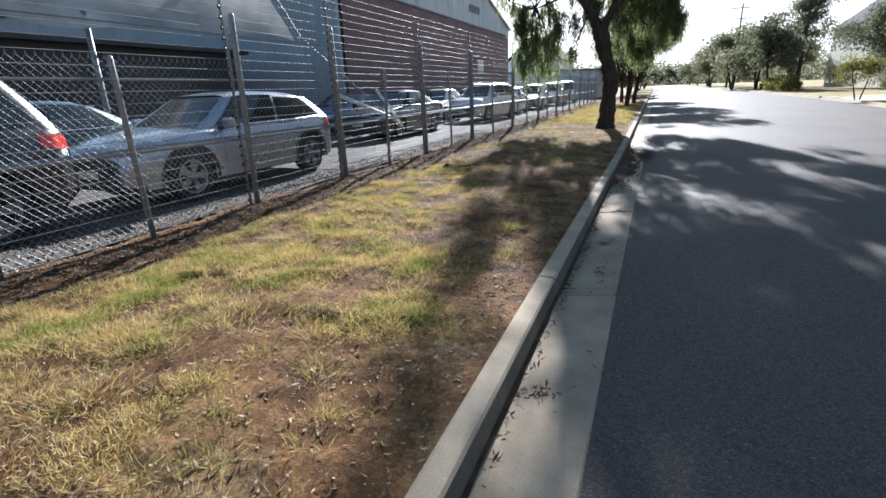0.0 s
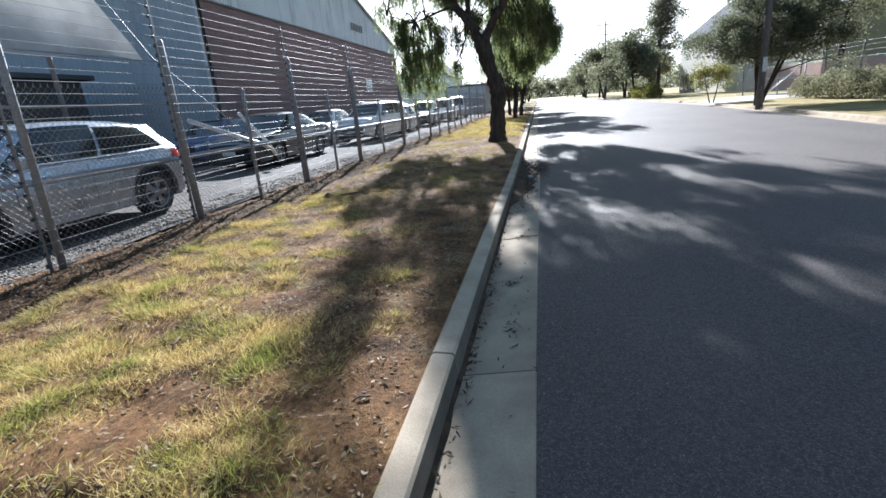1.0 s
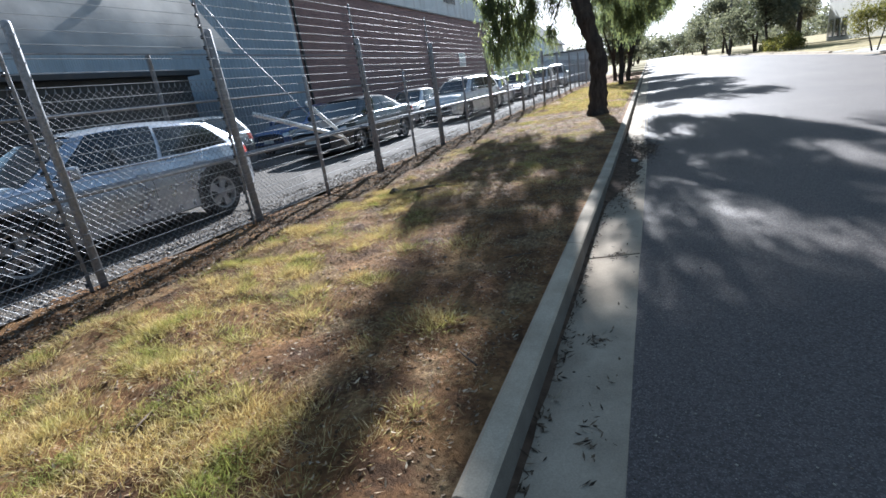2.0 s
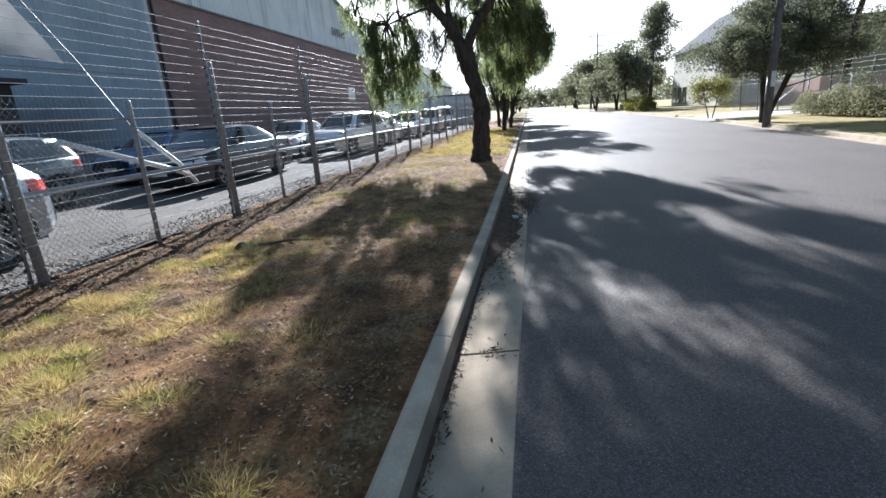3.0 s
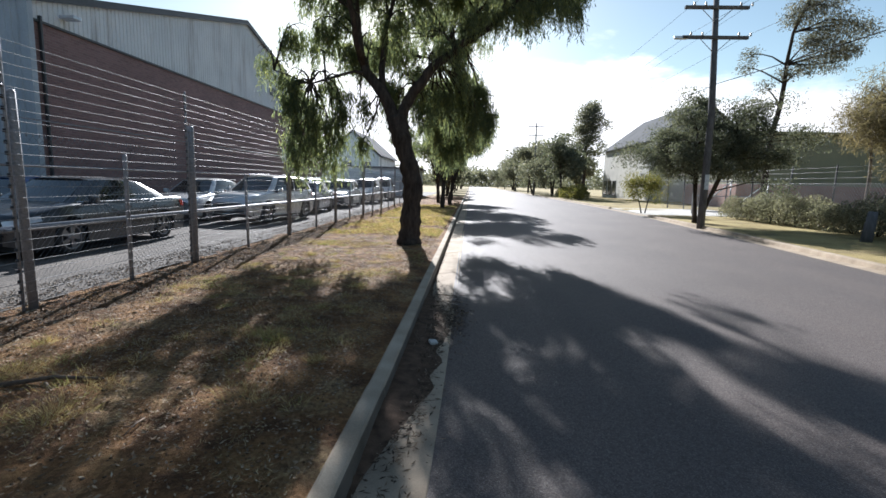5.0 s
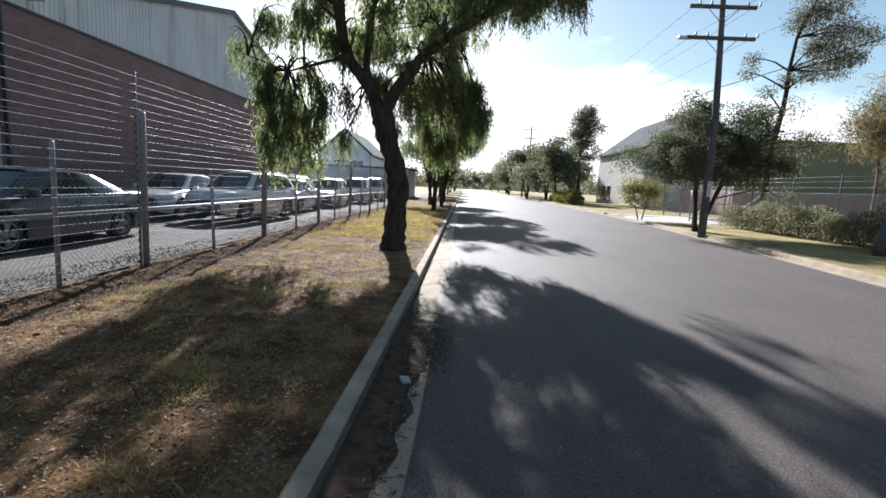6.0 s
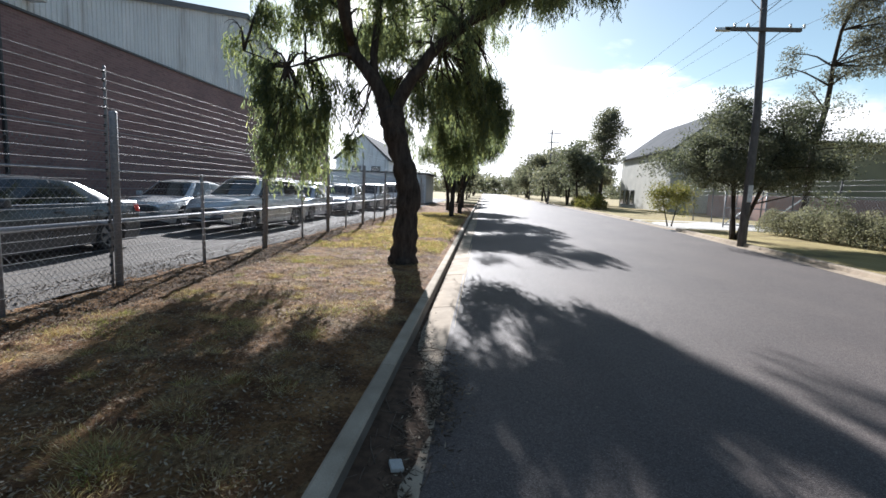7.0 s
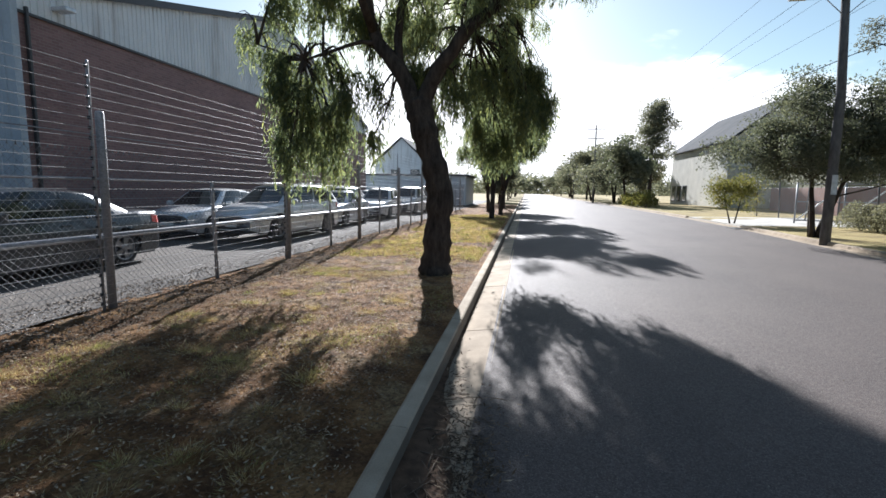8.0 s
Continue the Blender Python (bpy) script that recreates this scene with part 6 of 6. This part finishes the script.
def straw():
    """Dead grass lying flat in patches on the bare soil."""
    rng = np.random.default_rng(78)
    x, y = scatter(150000, -4.5, -0.9, 3.0, 24.0, rng)
    d = 0.55 * vnoise(x * 1.3 + 30, y * 1.3 + 30, 8) + 0.45 * vnoise(x * 4.5 + 30, y * 4.5 + 30, 9)
    keep = d + rng.uniform(-0.07, 0.07, len(x)) > 0.645 + 0.1 * np.clip((-3.9 - x) / 0.5, 0, 1)
    x, y = x[keep], y[keep]
    n = len(x)
    a = rng.normal(size=(n, 3))
    a[:, 2] = np.abs(a[:, 2]) * 0.45 + 0.08
    tagged(link("straw", leaves_mesh("straw", np.stack([x, y, verge_z(x, y) + 0.001], 1), a, rng.uniform(0.02, 0.055, n), rng.uniform(0.002, 0.004, n), M_STRAW, rng)),
           "dead straw-coloured grass lying in patches on the soil", "dead grass", kind="stuff")


grass()
straw()


def flat_bits(name, label, cat, n_list, mat, seed, size, zf):
    """Small curled leaves and chips lying on the ground."""
    rng = np.random.default_rng(seed)
    B = []
    for n, x0, x1, y0, y1 in n_list:
        x, y = scatter(n, x0, x1, y0, y1, rng)
        if x1 - x0 < 0.5 and y1 - y0 < 5:
            x, y = (x0 + x1) / 2 + rng.normal(size=n) * (x1 - x0) * 0.33, (y0 + y1) / 2 + rng.normal(size=n) * (y1 - y0) * 0.27
            x = np.maximum(x, -0.64)
        B.append(np.stack([x, y, zf(x, y) + rng.uniform(0.002, 0.012, n)], 1))
    base = np.concatenate(B)
    m = len(base)
    a = rng.normal(size=(m, 3))
    a[:, 2] *= 0.22
    tagged(link(name, leaves_mesh(name, base, a, rng.uniform(0.5, 1.6, m) * size[0], rng.uniform(0.5, 1.5, m) * size[1], mat, rng, flat=3.0)), label, cat, kind="stuff")


flat_bits("leaf_litter", "dry leaf litter scattered over the soil", "leaf litter",
          [(12000, -4.9, -0.85, -1, 9), (13000, -4.9, -0.85, 8, 20), (4500, -5.2, -4.3, -1, 24), (2500, -4.9, -0.85, 20, 40), (2500, -4.3, -1.0, 9, 14), (15000, -4.7, -0.85, 9, 19.5)], M_LITTER, 61, (0.030, 0.011), verge_z)
pan_z = lambda x, y: -0.141 + 0.05 * (x + 0.6) / 0.35
flat_bits("fence_litter", "dark drift of leaves along the foot of the fence", "leaf litter",
          [(11000, -5.0, -4.25, -1, 24), (6000, -4.9, -4.5, -1, 24)], M_LITTER_DARK, 63, (0.045, 0.016), verge_z)
flat_bits("gutter_litter", "dark leaf litter washed into the gutter", "leaf litter",
          [(2600, -0.62, -0.40, 9.8, 13.0), (1500, -0.42, -0.06, 10.6, 12.4), (2300, -0.645, -0.585, 0.5, 22.0), (70, -0.6, -0.25, 1.0, 10.0), (2600, -0.61, -0.32, 8.2, 11.2), (90, -0.60, -0.44, 2.28, 2.44), (60, -0.46, -0.30, 6.36, 6.52), (45, -0.50, -0.36, 5.0, 5.14), (30, -0.44, -0.34, 4.1, 4.5)], M_LITTER_DARK, 62, (0.045, 0.011), pan_z)


def stones(name, label, n_list, seed, lo, hi, zf, mat=None, cat="gravel"):
    rng = np.random.default_rng(seed)
    C = []
    for n, x0, x1, y0, y1 in n_list:
        x, y = scatter(n, x0, x1, y0, y1, rng)
        C.append(np.stack([x, y, zf(x, y)], 1))
    C = np.concatenate(C)
    n = len(C)
    r = rng.uniform(lo, hi, n) * rng.uniform(0.6, 1.2, n)
    dirs = np.array([(1, 0, 0), (0, 1, 0), (-1, 0, 0), (0, -1, 0), (0, 0, 1), (0, 0, -1)], float)
    jit = rng.uniform(0.6, 1.25, (n, 6, 1))
    co = C[:, None, :] + dirs[None] * jit * r[:, None, None] * np.array([1, 1, 0.6])
    tri = np.array([(0, 1, 4), (1, 2, 4), (2, 3, 4), (3, 0, 4), (1, 0, 5), (2, 1, 5), (3, 2, 5), (0, 3, 5)])
    f = (np.arange(n)[:, None, None] * 6 + tri[None]).reshape(-1, 3)
    tagged(link(name, quads_mesh(name, co.reshape(-1, 3), f, mat or M_PEBBLE)), label, cat, kind="stuff")


stones("stones", "loose grey stones along the foot of the fence", [(9000, -6.0, -4.75, -1, 16), (3500, -6.0, -4.8, 16, 32), (300, -4.6, -0.9, 0, 20)], 71, 0.006, 0.024, lambda x, y: np.where(x < -5.2, 0.03, verge_z(np.maximum(x, -5.3), y)))
stones("soil_crumbs", "crumbled brown soil over the bare verge", [(9000, -4.6, -0.85, 3.0, 18.0), (5000, -5.0, -4.2, -1, 22)], 73, 0.004, 0.016, verge_z, M_CRUMB, "soil")
stones("road_chips", "loose chippings on the road edge", [(900, -0.22, 0.5, 0.8, 9), (500, 0.5, 3.0, 2, 16)], 72, 0.003, 0.007, lambda x, y: road_z(x, y) + 0.003)


def soil_strip():
    """Soil and rotted leaves lying against the foot of the kerb."""
    ys = np.linspace(-4, 46, 900)
    V, F = [], []
    for y in ys:
        w = 0.004 + 0.022 * float(vnoise(np.array(y * 0.9 + 9), np.array(3.0), 4)) + 0.02 * float(vnoise(np.array(y * 5.0 + 9), np.array(7.0), 4)) + (0.26 + 0.14 * float(vnoise(np.array(y * 3.3 + 9), np.array(5.0), 6))) * math.exp(-((y - 10.6) / 1.9) ** 4)
        h = min(0.045, 0.25 * w)
        d = drift(y) - 0.028
        V += [(d - 0.665, y, -0.142 + h + 0.006), (d - 0.64 + w * 0.5, y, -0.140 + h * 0.8), (d - 0.632 + w, y, -0.148 + 0.14 * w)]
    for i in range(len(ys) - 1):
        a = 3 * i
        F += [(a, a + 1, a + 4, a + 3), (a + 1, a + 2, a + 5, a + 4)]
    tagged(link("gutter_soil", mesh_from("gutter_soil", V, F, M_DARKSOIL, True)), "dark soil lying along the foot of the kerb", "soil", kind="stuff")


soil_strip()


def twig(label, pts, r, mat=M_TWIG, name="stick", cat="stick"):
    t = thing(name, label, cat, pts[0])
    o = Vector(pts[0])
    tube_part("stem", [Vector(p) - o for p in pts], taper(len(pts), r, r * 0.5), mat, t, sides=6)
    d = Vector(pts[-1]) - o
    tube_part("side_shoot", [d * 0.5, d * 0.5 + Vector((d.y * 0.2, -d.x * 0.2, 0.01)) + d * 0.12], [r * 0.6, r * 0.3], mat, t, sides=5)
    return t


twig("fallen dead stick on the bare soil", [(-3.45, 8.75, 0.03), (-3.1, 8.95, 0.045), (-2.75, 9.0, 0.03)], 0.022)
rs = random.Random(12)
for k in range(80):
    x, y = rs.uniform(-0.58, 0.02), rs.uniform(10.3, 12.8)
    a, l = rs.uniform(0, 6.28), rs.uniform(0.12, 0.42)
    twig("thin dry twig in the gutter litter", [(x, y, -0.10), (x + math.cos(a) * l * 0.5, y + math.sin(a) * l * 0.5, -0.085), (x + math.cos(a) * l * 0.8, y + math.sin(a) * l, -0.092)], rs.uniform(0.002, 0.006), name="twig", cat="twig")
for k in range(40):
    x, y = rs.uniform(-4.4, -0.95), rs.uniform(1.0, 17)
    a, l = rs.uniform(0, 6.28), rs.uniform(0.08, 0.28)
    twig("thin dry twig on the verge", [(x, y, 0.012), (x + math.cos(a) * l * 0.5, y + math.sin(a) * l * 0.5, 0.03), (x + math.cos(a) * l * 0.8, y + math.sin(a) * l, 0.018)], rs.uniform(0.003, 0.007), name="twig", cat="twig")


def rock(name, label, cat, at, r, mat, squash=0.7, seed=1):
    bm = bmesh.new()
    bmesh.ops.create_icosphere(bm, subdivisions=3, radius=r)
    for v in bm.verts:
        k = 1 + 0.35 * noise.noise(v.co * (1.6 / r) + Vector((seed, 0, 0)))
        v.co = Vector((v.co.x * k, v.co.y * k, max(-r * 0.35, v.co.z * k * squash)))
    ob = link(name, mesh_of(name, bm, mat, True))
    ob.matrix_basis = pose(*at)
    return tagged(ob, label, cat)


rock("stump", "small brown stump in the bare soil", "stump", (-3.6, 8.62, 0.03), 0.085, M_BARK, 0.8, 4)
chip = part("concrete_chip", boxed(-0.04, 0.04, -0.05, 0.05, -0.01, 0.02, 0.008), M_SLAB, None)
chip.matrix_basis = pose(-0.36, 10.5, -0.085, 3, 4, 20)
tagged(chip, "small pale concrete chip lying in the gutter", "chip")
post = thing("timber_bollard", "leaning weathered timber bollard on the far verge", "bollard", (12.3, 21.2, 0.1))
tube_part("stump", [(0, 0, -0.1), (0.06, 0, 0.5), (0.12, 0.02, 0.95)], [0.16, 0.15, 0.12], M_WOODPOLE, post, sides=10)
drain = part("drain_grate", boxed(-0.55, -0.05, -0.5, 0.5, -0.05, 0.012, 0.01), M_TRIM, None)
drain.matrix_basis = pose(float(far_kerb(33.2)) - 0.02, 33.0, 0.02)
tagged(drain, "dark side-entry drain at the far kerb", "drain")
